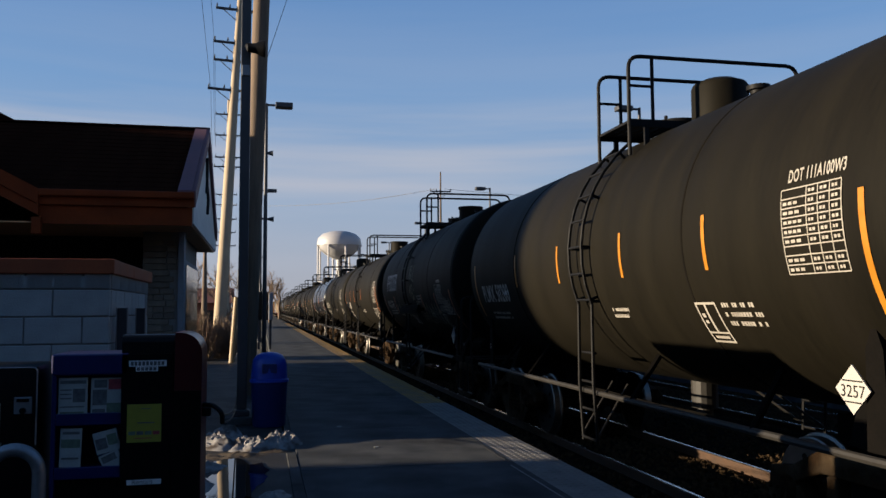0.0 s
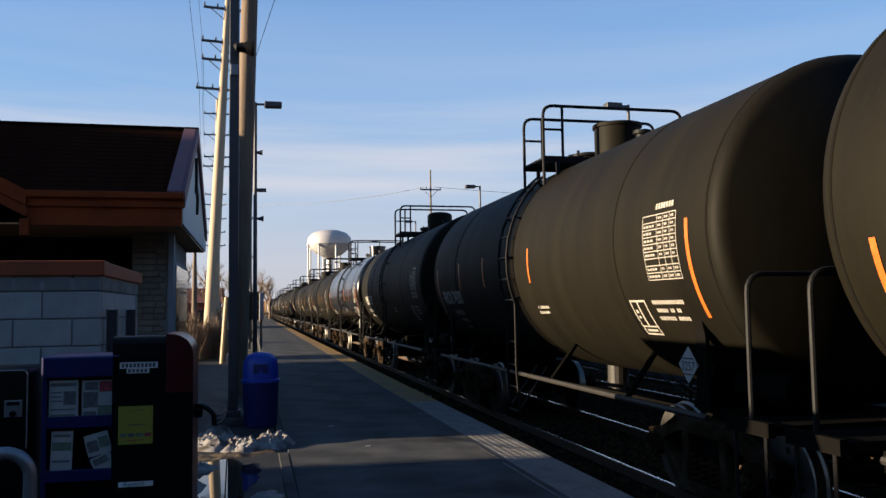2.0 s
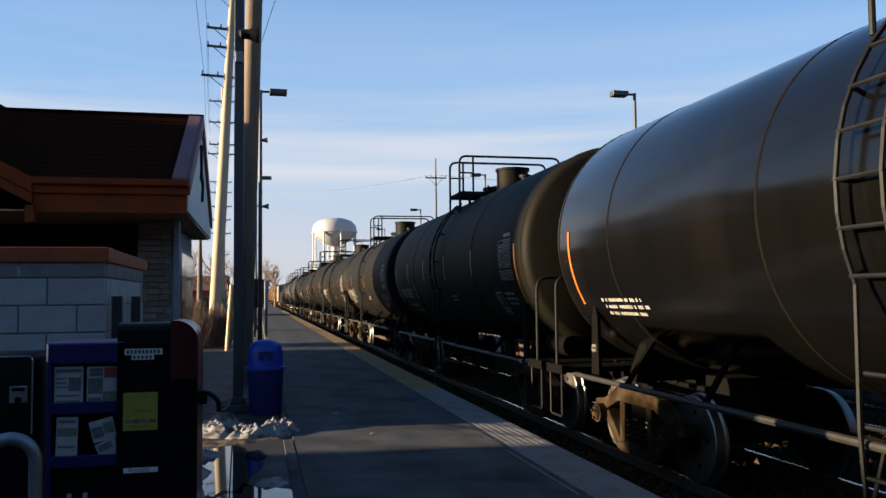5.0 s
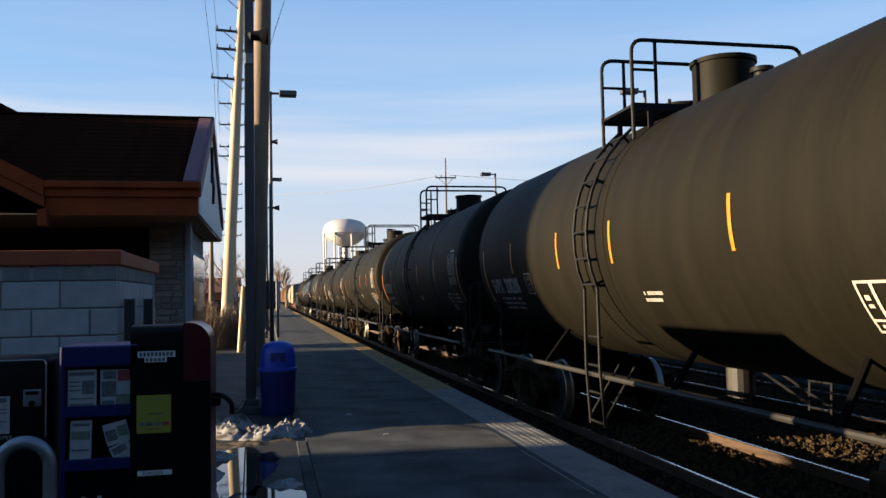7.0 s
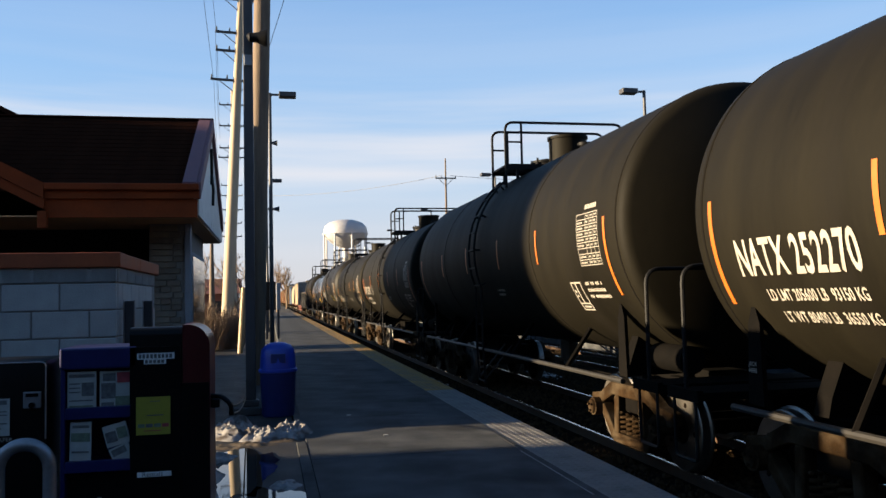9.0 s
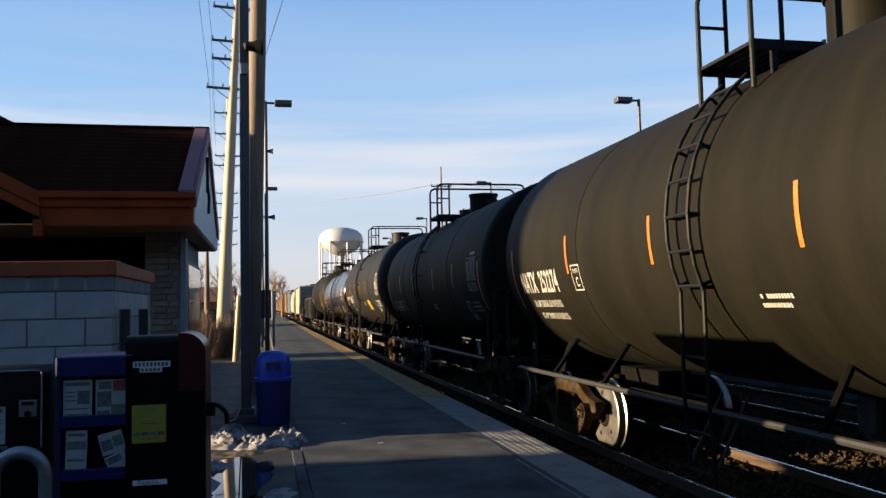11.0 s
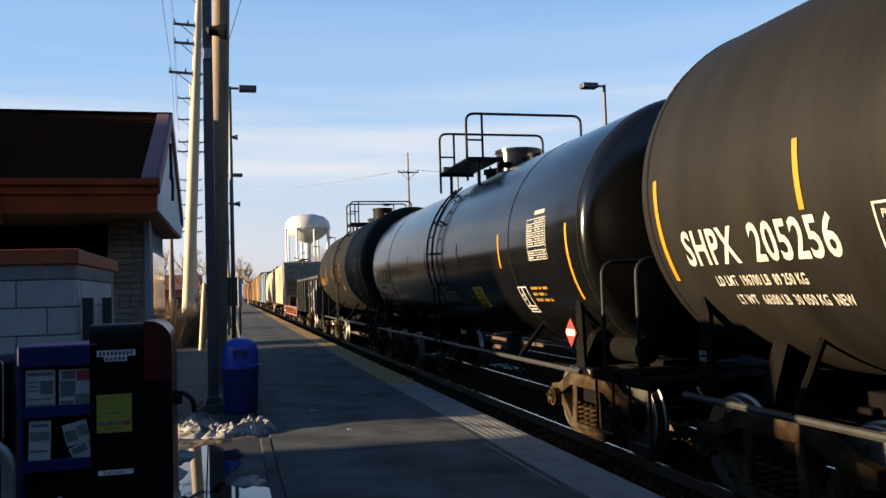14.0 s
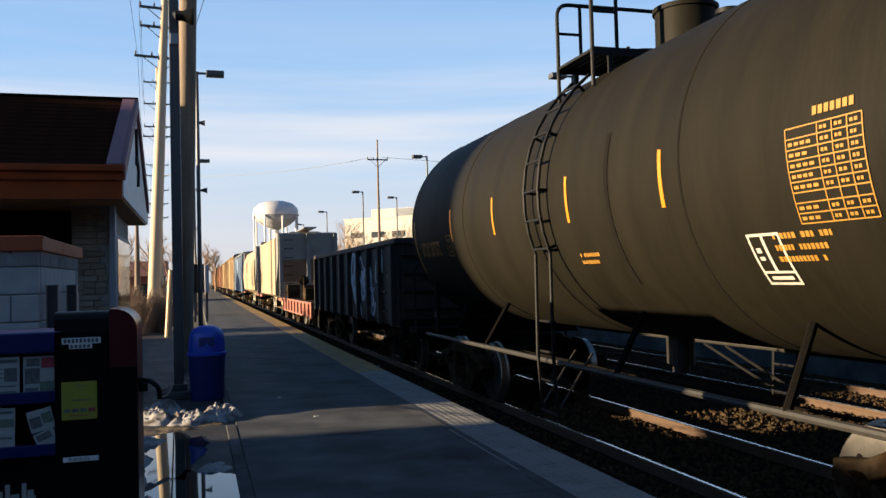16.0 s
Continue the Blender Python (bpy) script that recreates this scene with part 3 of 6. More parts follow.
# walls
# set-back walls, their colour holding the shade of the recess
part("wall", boxes((-9, -2.02, 14.4, 14.6, -0.02, 3.02)), "shade_wall", station)
part("wall", boxes((-9, -1.47, 17.0, 17.2, -0.02, 3.02)), "shade_wall", station)
# added out of view, low enough to shade the platform but not the tanks
part("wall", boxes((-4.8, -4.6, 10.95, 14.4, -0.02, 1.7)), "shade_wall", station, "low unseen wall added to shade the platform")
part("wall", boxes((-1.80, -1.47, 13.42, 17.0, -0.02, 3.02)), "mortar", station)
part("wall", boxes((-2.02, -1.80, 13.42, 14.4, -0.02, 3.02)), "mortar", station)
part("corner_trim", boxes((-1.465, -1.37, 13.36, 13.62, -0.02, 3.02), bevel=0.01), "trim_grey", station, "grey corner trim")
win = part("window", boxes((-1.47, -1.40, 14.0, 16.6, 0.7, 2.6), bevel=0.01), "trim_grey", station)
part("window_pane", boxes((-1.398, -1.39, 14.08, 16.52, 0.78, 2.52)), "glass", win)
# the cross gable over the entrance
GX, GR, GZ = -3.28, -5.75, 4.78
part("roof_slope", roof_slab(bmesh.new(), (GX, EN - 0.02, EZ), (GX, RY, EZ), (GR, RY, GZ), (GR, EN - 0.02, GZ)), "roof", station, "dark brown roofing")
part("roof_slope", roof_slab(bmesh.new(), (2 * GR - GX, RY, EZ), (2 * GR - GX, EN - 0.02, EZ), (GR, EN - 0.02, GZ), (GR, RY, GZ)), "roof", station, "dark brown roofing")
for s in (-1, 1):
    x0 = GR - s * (GR - GX)
    part("rake_board", prism(bmesh.new(), [(x0, EZ + 0.02), (GR, GZ + 0.02), (GR, GZ - 0.20), (x0, EZ - 0.20)], EN - 0.09, EN - 0.03), "fascia", station, "rust-red rake board")
    part("rake_soffit", prism(bmesh.new(), [(x0, EZ - 0.21), (GR, GZ - 0.21), (GR, GZ - 0.36), (x0, EZ - 0.36)], EN - 0.06, EN + 0.5), "fascia", station)
part("post", boxes((-3.36, -3.24, EN - 0.08, EN + 0.04, 2.85, 3.09)), "fascia", station, "end of a rust-red beam")
# an unseen hall added behind, to shade the platform and train
hall = thing("shade_hall", "unseen brown-roofed hall added behind the station front for its shadow", "building", kind="structure")
part("wall", boxes((-9.4, -3.2, 17.25, 27.2, -0.02, 4.5)), "ledge_stone", hall)
part("roof_slope", roof_slab(bmesh.new(), (-2.8, 17.22, 4.45), (-2.8, 27.4, 4.45), (-6.3, 27.4, 6.25), (-6.3, 17.22, 6.25)), "roof", hall)
part("roof_slope", roof_slab(bmesh.new(), (-9.8, 27.4, 4.45), (-9.8, 17.22, 4.45), (-6.3, 17.22, 6.25), (-6.3, 27.4, 6.25)), "roof", hall)
# added block out of view, there only to cast shade
part("shade_block", boxes((-9.4, -6.5, 15.3, 17.2, -0.02, 5.0)), "roof", hall, "unseen dark block added for its shadow")
for y in (17.26, 27.0):
    part("gable_panel", prism(bmesh.new(), [(-9.3, 4.48), (-3.3, 4.48), (-6.3, 6.0)], y, y + 0.15), "gable", hall)


# ---------------------------------------------------------------- block enclosure
enclosure = thing("block_enclosure", "pale painted concrete block enclosure with a red metal cap", "wall", kind="structure")
WX, WY, WY2, WT = -1.23, 5.963, 8.09, 2.0
part("wall_core", boxes((-5.2, WX - 0.012, WY + 0.012, WY + 0.19, -0.02, WT), (WX - 0.19, WX - 0.012, WY + 0.19, WY2 - 0.012, -0.02, WT)), "mortar", enclosure, "recessed grey mortar")
part("cap_strip", boxes((-5.2, WX + 0.03, WY - 0.03, WY + 0.22, WT + 0.012, WT + 0.125), bevel=0.008), "cap", enclosure, "red-brown metal coping")
part("cap_strip", boxes((WX - 0.22, WX + 0.028, WY + 0.224, WY + 0.95, WT + 0.012, WT + 0.122), bevel=0.008), "cap", enclosure, "red-brown metal coping")
part("cap_strip", boxes((WX - 0.22, WX + 0.028, WY + 0.954, WY2 + 0.03, WT + 0.012, WT + 0.122), bevel=0.008), "cap", enclosure, "red-brown metal coping")


# ---------------------------------------------------------------- newspaper boxes and bike rack
def newspaper_rack(x0, x1, y0, y1, top, label):
    t = thing("newspaper_rack", label, "newspaper box", (x0 + x1) / 2, y0, -0.012, group="newspaper boxes")
    w = (x1 - x0) / 2
    d = y1 - y0
    h = top + 0.012
    part("back_panel", boxes((-w, w, d - 0.02, d, 0.06, h)), "blue_box", t)
    for s in (-1, 1):
        part("side_panel", boxes((min(s * w, s * (w - 0.025)), max(s * w, s * (w - 0.025)), 0.0, d - 0.022, 0.0, h - 0.012), bevel=0.005), "blue_box", t)
    part("header", boxes((-w - 0.006, w + 0.006, -0.012, d, h - 0.13, h), bevel=0.012), "blue_box", t, "rounded blue header")
    for z in (h - 0.43, h - 0.75, h - 1.12):
        part("shelf_front", boxes((-w + 0.026, w - 0.026, -0.004, 0.03, z, z + 0.07), bevel=0.004), "blue_box", t)
        part("shelf", boxes((-w + 0.026, w - 0.026, 0.032, d - 0.025, z, z + 0.02)), "blue_box", t)
    part("window", boxes((-w + 0.03, w - 0.03, 0.05, 0.056, h - 1.05, h - 0.76)), "black_box", t)
    return t, w, h


rack, w, h = newspaper_rack(-1.35, -0.915, 4.80, 5.25, 1.475, "dark blue three-tier newspaper rack with papers behind windows")


def paper_stack(parent, x0, x1, z0, z1, y, tilt, marks, th=0.02):
    ob = part("paper", boxes((x0, x1, 0, th, z0, z1)), "paper", parent, "folded newspaper")
    ob.matrix_basis = pose(0, y, 0, 0, 0, 0) @ Matrix.Translation(((x0 + x1) / 2, 0, (z0 + z1) / 2)) @ pose(0, 0, 0, 0, tilt, 0) @ Matrix.Translation((-(x0 + x1) / 2, 0, -(z0 + z1) / 2))
    for a, b, c, d, mt in marks:
        X, Z = x1 - x0, z1 - z0
        part("printed_block", boxes((x0 + a * X, x0 + b * X, -0.003, -0.0005, z0 + c * Z, z0 + d * Z)), mt, ob)
    return ob


paper_stack(rack, -w + 0.035, -0.02, h - 0.40, h - 0.145, 0.02, 0, [(0.05, 0.95, 0.86, 0.94, "print"), (0.5, 0.93, 0.42, 0.74, "print"), (0.06, 0.45, 0.70, 0.73, "print"), (0.06, 0.45, 0.6, 0.63, "print"),
                                                                    (0.06, 0.45, 0.5, 0.53, "print"), (0.06, 0.9, 0.30, 0.33, "print"), (0.06, 0.9, 0.05, 0.20, "print_green")])
paper_stack(rack, 0.0, w - 0.035, h - 0.385, h - 0.15, 0.03, 0, [(0.05, 0.5, 0.3, 0.7, "print"), (0.55, 0.98, 0.7, 0.97, "print_red"), (0.5, 0.95, 0.06, 0.35, "print_green"), (0.1, 0.5, 0.75, 0.95, "print"), (0.05, 0.45, 0.04, 0.2, "print")])
paper_stack(rack, -w + 0.05, -w + 0.17, h - 0.68, h - 0.45, 0.02, 1.5, [(0.05, 0.95, 0.5, 0.72, "print_green"), (0.1, 0.9, 0.85, 0.92, "print"), (0.1, 0.9, 0.2, 0.25, "print")])
paper_stack(rack, w - 0.19, w - 0.05, h - 0.60, h - 0.47, 0.02, -14, [(0.05, 0.5, 0.2, 0.7, "print"), (0.55, 0.95, 0.3, 0.8, "print_green")])
paper_stack(rack, w - 0.15, w - 0.03, h - 0.70, h - 0.60, 0.015, -24, [(0.1, 0.8, 0.5, 0.9, "print")])
crumple = bmesh.new()
for k in range(7):
    box(crumple, -0.12 + 0.03 * k - 0.015, -0.12 + 0.03 * k + 0.01 * (k % 3), 0.035, 0.045, h - 1.03, h - 0.95 + 0.04 * math.sin(k * 1.9))
part("crumpled_paper", crumple, "paper", rack, "torn white paper scraps")

# black box with a rounded top
guide = thing("magazine_box", "tall black magazine box with dark red sides and rounded top", "newspaper box", -0.72, 4.80, -0.012, group="newspaper boxes")
gw, gh = 0.235, 1.60


def round_top(bm, x0, x1, d, h, r):
    pts = [(0, 0.0), (d, 0.0), (d, h - r)] + [(d - r + r * math.cos(a), h - r + r * math.sin(a)) for a in np.linspace(0, math.pi / 2, 8)] + \
          [(0.05 + 0.05 * math.cos(a), h - 0.05 + 0.05 * math.sin(a)) for a in np.linspace(math.pi / 2, math.pi, 5)]
    return prism(bm, pts, x0, x1, "x")


part("body", round_top(bmesh.new(), -gw, gw - 0.16, 0.48, gh, 0.30), "black_box", guide, smooth=True)
rr = [(gw - 0.158, 0.02), (gw + 0.005, 0.02), (gw + 0.005, gh - 0.12)] + [(gw - 0.125 + 0.13 * math.cos(a), gh - 0.12 + 0.13 * math.sin(a)) for a in np.linspace(0.15, math.pi / 2, 8)] + [(gw - 0.158, gh + 0.01)]
part("red_side", prism(bmesh.new(), rr, -0.006, 0.50), "red_box", guide, "dark red enamel side with rounded shoulder", smooth=True)
part("front_panel", boxes((-gw + 0.004, gw - 0.17, -0.012, -0.001, 0.04, gh - 0.12)), "black_box", guide)
part("lower_front", boxes((gw - 0.168, gw + 0.002, -0.012, -0.0065, 0.04, 1.25)), "black_box", guide)
part("sticker", boxes((-0.195, 0.005, -0.017, -0.0125, 0.945, 1.175)), "yellow_paper", guide, "yellow paper sticker")
for k, (a, b, z, zz, mt) in enumerate(((0.08, 0.14, 1.146, 1.150, "print"), (0.06, 0.16, 1.06, 1.066, "print"))):
    part("sticker_bar", boxes((-0.195 + a, -0.195 + b, -0.019, -0.0175, z, zz)), mt, guide)
for k, mt in enumerate(("print_green", "print", "print_green", "print_red")):
    part("sticker_block", boxes((-0.185 + 0.047 * k, -0.145 + 0.047 * k, -0.019, -0.0175, 0.99, 1.012)), mt, guide)
part("sticker_bar", boxes((-0.15, -0.05, -0.019, -0.0175, 0.967, 0.972)), "print_red", guide)
# white name decal, drawn as plain outlined shapes
part("decal", boxes((-0.19, 0.03, -0.016, -0.0125, 1.405, 1.442), (-0.15, -0.02, -0.016, -0.0125, 1.375, 1.404)), "white_paint", guide, "white name decal")
dec = bmesh.new()
for k in range(9):
    box(dec, -0.180 + 0.0225 * k, -0.164 + 0.0225 * k, -0.018, -0.0165, 1.411, 1.436)
for k in range(5):
    box(dec, -0.143 + 0.024 * k, -0.126 + 0.024 * k, -0.018, -0.0165, 1.380, 1.400)
part("decal_bars", dec, "print", guide)
part("decal", boxes((-0.19, 0.01, -0.016, -0.0125, 0.690, 0.720)), "white_paint", guide, "white lettered decal")
lt = letters("Rentals", 0.042)
bmesh.ops.transform(lt, matrix=pose(-0.10, -0.0175, 0.706, 90, 0, 0), verts=lt.verts)
part("lettering", lt, "print", guide)
part("handle", tube(bmesh.new(), bent([(gw + 0.005, 0.10, 1.15), (gw + 0.07, 0.07, 1.15), (gw + 0.13, 0.05, 1.10), (gw + 0.13, 0.05, 1.03)], 0.03), 0.016), "black_box", guide, smooth=True)
part("latch", boxes((gw + 0.005, gw + 0.06, 0.05, 0.13, 1.08, 1.14), bevel=0.01), "black_box", guide)

for dz in (0.0, 0.05):
    bm = tube(bmesh.new(), [Vector((-0.355, 4.92, 1.07 - dz)).lerp(Vector((-0.485, 12.47, 0.36 - 2 * dz)), k / 10) - Vector((0, 0, 0.25 * (k / 10) * (1 - k / 10))) for k in range(11)], 0.008, 5)
    tagged(part("security_cable", bm, "black"), "thin black cable tied between newspaper box and pole", "cable", "security cables")

news = thing("newspaper_box", "black coin newspaper box with a chrome-edged window", "newspaper box", -1.63, 4.82, -0.012, group="newspaper boxes")
part("body", boxes((-0.24, 0.205, 0.0, 0.42, 0.30, 1.425), bevel=0.03), "black_box", news, smooth=True)
part("pedestal", boxes((-0.1, 0.1, 0.1, 0.3, 0.0, 0.30)), "black_box", news)
part("edge_trim", tube(bmesh.new(), bent([(-0.22, -0.004, 1.36), (-0.22, -0.004, 1.41), (0.195, -0.004, 1.41), (0.195, -0.004, 0.95)], 0.03), 0.005, 6), "steel", news, "thin bright edge trim")
part("window_paper", boxes((-0.2, -0.005, -0.006, -0.0005, 0.98, 1.20)), "paper", news, "front page behind the window")
for a, b, z, zz in ((-0.18, -0.02, 1.165, 1.19), (-0.18, -0.11, 1.09, 1.15), (-0.10, -0.02, 1.12, 1.126), (-0.10, -0.02, 1.10, 1.106), (-0.18, -0.02, 1.05, 1.056), (-0.18, -0.05, 1.02, 1.026)):
    part("printed_block", boxes((a, b, -0.009, -0.0065, z, zz)), "print", news)
part("coin_plate", boxes((0.07, 0.17, -0.012, -0.0005, 1.135, 1.235), bevel=0.004), "steel", news, "steel coin mechanism plate")
part("coin_slot", boxes((0.085, 0.155, -0.016, -0.0125, 1.205, 1.225)), "black_box", news)
part("coin_knob", cyl(bmesh.new(), (0.122, -0.03, 1.155), (0.122, -0.012, 1.155), 0.018), "black_box", news)
lt = letters("NEWSPAPER", 0.035)
bmesh.ops.transform(lt, matrix=pose(-0.085, -0.004, 0.955, 90, 0, 0), verts=lt.verts)
part("lettering", lt, "mark", news)

rackb = thing("bike_rack", "grey galvanised steel tube bicycle rack loop", "bike rack", -1.42, 4.32, -0.012)
part("loop", tube(bmesh.new(), [(-0.13, 0, 0), (-0.13, 0, 0.87)] + [(-0.13 * math.cos(a), 0, 0.87 + 0.13 * math.sin(a)) for a in np.linspace(0.15, math.pi - 0.15, 14)] + [(0.13, 0, 0.87), (0.13, 0, 0)], 0.036, 12), "steel", rackb, smooth=True)
for s in (-1, 1):
    part("foot_plate", cyl(bmesh.new(), (s * 0.13, 0, 0), (s * 0.13, 0, 0.012), 0.07), "steel", rackb)

# two short posts by the enclosure
for x, y in ((-1.165, 6.12), (-1.165, 7.1)):
    p = thing("hinge_post", "short dark steel angle post at the enclosure wall", "post", x, y, -0.012, group="hinge posts")
    part("post", boxes((-0.034, 0.034, -0.02, 0.02, 0.0, 1.77), bevel=0.004), "dark_pole", p)
    part("edge", boxes((-0.042, -0.035, -0.03, 0.03, 0.0, 1.775), (0.035, 0.042, -0.03, 0.03, 0.0, 1.775), (-0.035, 0.035, 0.021, 0.03, 1.5, 1.77)), "steel", p)

# waste bin
binn = thing("waste_bin", "blue plastic waste bin with a bright blue domed lid", "waste bin", 0.0, 12.2, -0.004)
part("body", lathe(bmesh.new(), [(0.235, 0.0), (0.245, 0.02), (0.268, 0.63), (0.272, 0.64), (0.272, 0.655)], 32), "blue_body", binn, smooth=True)
part("lid", lathe(bmesh.new(), [(0.276, 0.652), (0.290, 0.66), (0.290, 0.70), (0.268, 0.71), (0.262, 0.88), (0.244, 0.99), (0.195, 1.06), (0.11, 1.095), (0.02, 1.105)], 32), "blue_lid", binn, "bright blue domed lid", smooth=True)
part("flap", boxes((-0.11, 0.11, -0.262, -0.235, 0.80, 0.94), bevel=0.01), "blue_body", binn)


# ---------------------------------------------------------------- poles and lamps
pole = thing("metal_pole", "dark square metal pole with a floodlight on a footing", "pole", -0.41, 12.57, -0.012)
part("shaft", boxes((-0.075, 0.075, -0.075, 0.075, 0.0, 9.0), bevel=0.012), "dark_pole", pole)
part("footing", boxes((-0.26, 0.17, -0.24, 0.24, 0.0, 0.12), bevel=0.02), "concrete", pole, "square concrete footing")
part("base_cover", boxes((-0.12, 0.12, -0.12, 0.12, 0.12, 0.22), bevel=0.02), "dark_pole", pole)
part("band", boxes((-0.08, 0.08, -0.08, 0.08, 0.50, 0.53)), "dark_pole", pole)
part("junction_box", boxes((-0.06, 0.06, -0.11, -0.076, 5.45, 5.62), bevel=0.01), "trim_grey", pole)
part("floodlight_arm", tube(bmesh.new(), [(0, -0.07, 5.92), (0.02, -0.16, 5.93), (0.10, -0.2, 5.90)], 0.025), "black", pole)
part("floodlight", lathe(bmesh.new(), [(0.02, -0.10), (0.07, -0.07), (0.08, 0.05), (0.13, 0.15), (0.135, 0.2)], 20, "x", (0.10, -0.22, 5.86)), "black", pole, smooth=True)

wood = thing("utility_pole", "thick weathered wooden utility pole, slightly leaning", "utility pole", -0.42, 17.0, -0.02, group="utility poles")
part("shaft", lathe(bmesh.new(), [(0.185, 0), (0.18, 4), (0.165, 12)], 20), "wood_pole", wood, smooth=True)
wood.matrix_basis = pose(-0.42, 17.0, -0.02, 0, 1.5, 0)
guy = thing("guy_wire", "steel guy wire with a tan plastic guard", "guy wire", -1.10, 27.6, -0.03)
part("wire", tube(bmesh.new(), [(0, 0, 0), (0.75, 1.0, 12.0)], 0.012, 5), "steel", guy)
part("guard", tube(bmesh.new(), [(0, 0, 0.0), (0.14, 0.18, 2.2)], 0.09, 10), "tan_plastic", guy, "tan plastic guard")


def platform_lamp(x, y, h=8.3, arm=-1, label="dark slim platform lamp post with a flat head"):
    t = thing("street_lamp", label, "street lamp", x, y, -0.003, group="platform lamps")
    part("post", lathe(bmesh.new(), [(0.075, 0), (0.07, 1), (0.05, h)], 12), "dark_pole", t, smooth=True)
    part("base", cyl(bmesh.new(), (0, 0, 0), (0, 0, 0.25), 0.14, 0.12, 12), "dark_pole", t)
    part("arm", boxes((min(0, arm * 0.35), max(0, arm * 0.35), -0.03, 0.03, h - 0.08, h - 0.02)), "dark_pole", t)
    part("head", boxes((min(arm * 0.28, arm * 0.82), max(arm * 0.28, arm * 0.82), -0.17, 0.17, h - 0.14, h + 0.03), bevel=0.025), "dark_pole", t, "flat dark lamp head")
    return t


for x, y in ((-0.05, 25.6), (-0.23, 44.7)):
    t = platform_lamp(x, y, 8.3, 1)
    for z, dx in ((6.7, 0.16), (4.6, 0.2)):
        part("loudspeaker", lathe(bmesh.new(), [(0.03, -0.10), (0.06, 0.0), (0.09, 0.10)], 12, "x", (dx - 0.04, 0, z)), "dark_pole", t, "dark horn loudspeaker", smooth=True)
for k in range(9):
    platform_lamp(12.0, 24.0 + 18.2 * k, 8.35, -1, "dark lamp post with a flat head across the tracks")
platform_lamp(16.6, 68.5, 8.75, -1, "dark car-park lamp post beyond the tracks")

sign = thing("platform_sign", "dark sign panel on two posts at the platform edge", "sign", 0.05, 36.8, -0.003)
part("panel", boxes((-0.42, 0.10, -0.06, 0.06, 1.3, 2.55), bevel=0.02), "black", sign)
part("side_panel", boxes((0.12, 0.30, -0.5, 0.5, 1.3, 2.5), bevel=0.02), "trim_grey", sign, "grey slanted side panel")
for x in (-0.3, 0.2):
    part("post", boxes((x - 0.05, x + 0.05, -0.05, 0.05, 0, 1.3)), "dark_pole", sign)


def power_pole(x, y, h, r, arms, mat="pale_pole", label="tall pale wooden transmission pole with crossarms", name="transmission_pole"):
    t = thing(name, label, "utility pole", x, y, -0.45, group="transmission poles")
    part("shaft", lathe(bmesh.new(), [(r, 0), (r * 0.85, h * 0.4), (r * 0.42, h)], 16), mat, t, smooth=True)
    for z, a, b in arms:
        part("crossarm", boxes((a, b, -0.06, 0.06, z - 0.06, z + 0.06), bevel=0.01), "dark_pole", t)
        part("brace", tube(bmesh.new(), [(a * 0.7, -0.05, z - 0.05), (0, -0.1, z - 0.75)], 0.025, 5), "dark_pole", t)
        part("brace", tube(bmesh.new(), [(b * 0.7, -0.05, z - 0.05), (0, -0.1, z - 0.75)], 0.025, 5), "dark_pole", t)
        for q in (a * 0.96, (a + b) / 2 - 0.4, b * 0.96):
            part("insulator", cyl(bmesh.new(), (q, 0, z + 0.06), (q, 0, z + 0.26), 0.05, 0.03, 8), "dark_pole", t)
    return t


TP = 44.0
lean = power_pole(-2.37, TP, 21.5, 0.33, [(18.45, -1.25, 1.0), (16.6, -1.25, 1.0), (15.6, -1.2, 1.0), (14.0, -1.4, 1.1)])
lean.matrix_basis = pose(-2.37, TP, -0.45, 0, 2.77, 0)
power_pole(-3.4, 78.0, 22.0, 0.33, [(20.65, -1.2, 1.2), (18.65, -1.2, 1.2), (16.55, -1.2, 1.2), (15.65, -1.3, 1.2)])
power_pole(-5.0, 112.0, 19.0, 0.3, [(17.7, -1.4, 1.4), (16.3, -1.4, 1.4), (14.4, -1.4, 1.4), (12.6, -1.3, 1.3), (10.8, -1.3, 1.3)])
power_pole(-2.95, 42.0, 5.6, 0.17, [], "wood_pole", "short weathered wooden pole", "utility_pole")


def wires(name, label, lines, r=0.012):
    bm = bmesh.new()
    for a, b, sag in lines:
        a, b = Vector(a), Vector(b)
        tube(bm, [a.lerp(b, k / 12) - Vector((0, 0, 4 * sag * (k / 12) * (1 - k / 12))) for k in range(13)], r, 4)
    return tagged(part(name, bm, "dark_pole"), label, "cable", kind="stuff")


wires("power_lines", "thin dark power lines along the pole line",
      [((-1.58 + a, TP, z - 0.25), (-3.4 + a, 78, z + 1.4), 0.9) for z, a in ((16.6, -1.25), (15.6, -1.15), (14.0, -1.35), (16.6, 0.9), (14.0, 1.0))] +
      [((-1.55 + a, TP, z - 0.25), (-0.6 + a * 0.9, 3, z + 3.5), 0.4) for z, a in ((16.6, -1.25), (14.0, -1.4))])
wires("service_wire", "thin dark wire rising from the wooden pole", [((-0.08, 17, 7.1), (2.4, 17.2, 15.2), 0.0)], 0.008)
up = power_pole(16.4, 75.0, 15.3, 0.16, [(13.4, -1.0, 1.0)], "wood_pole", "thin wooden utility pole with one crossarm", "utility_pole")
wires("power_lines", "thin dark wires across the tracks", [((16.0, 75, 13.2), (-3.5, 92, 13.4), 0.7), ((16.8, 75, 13.2), (60, 66, 12.0), 0.8)], 0.02)

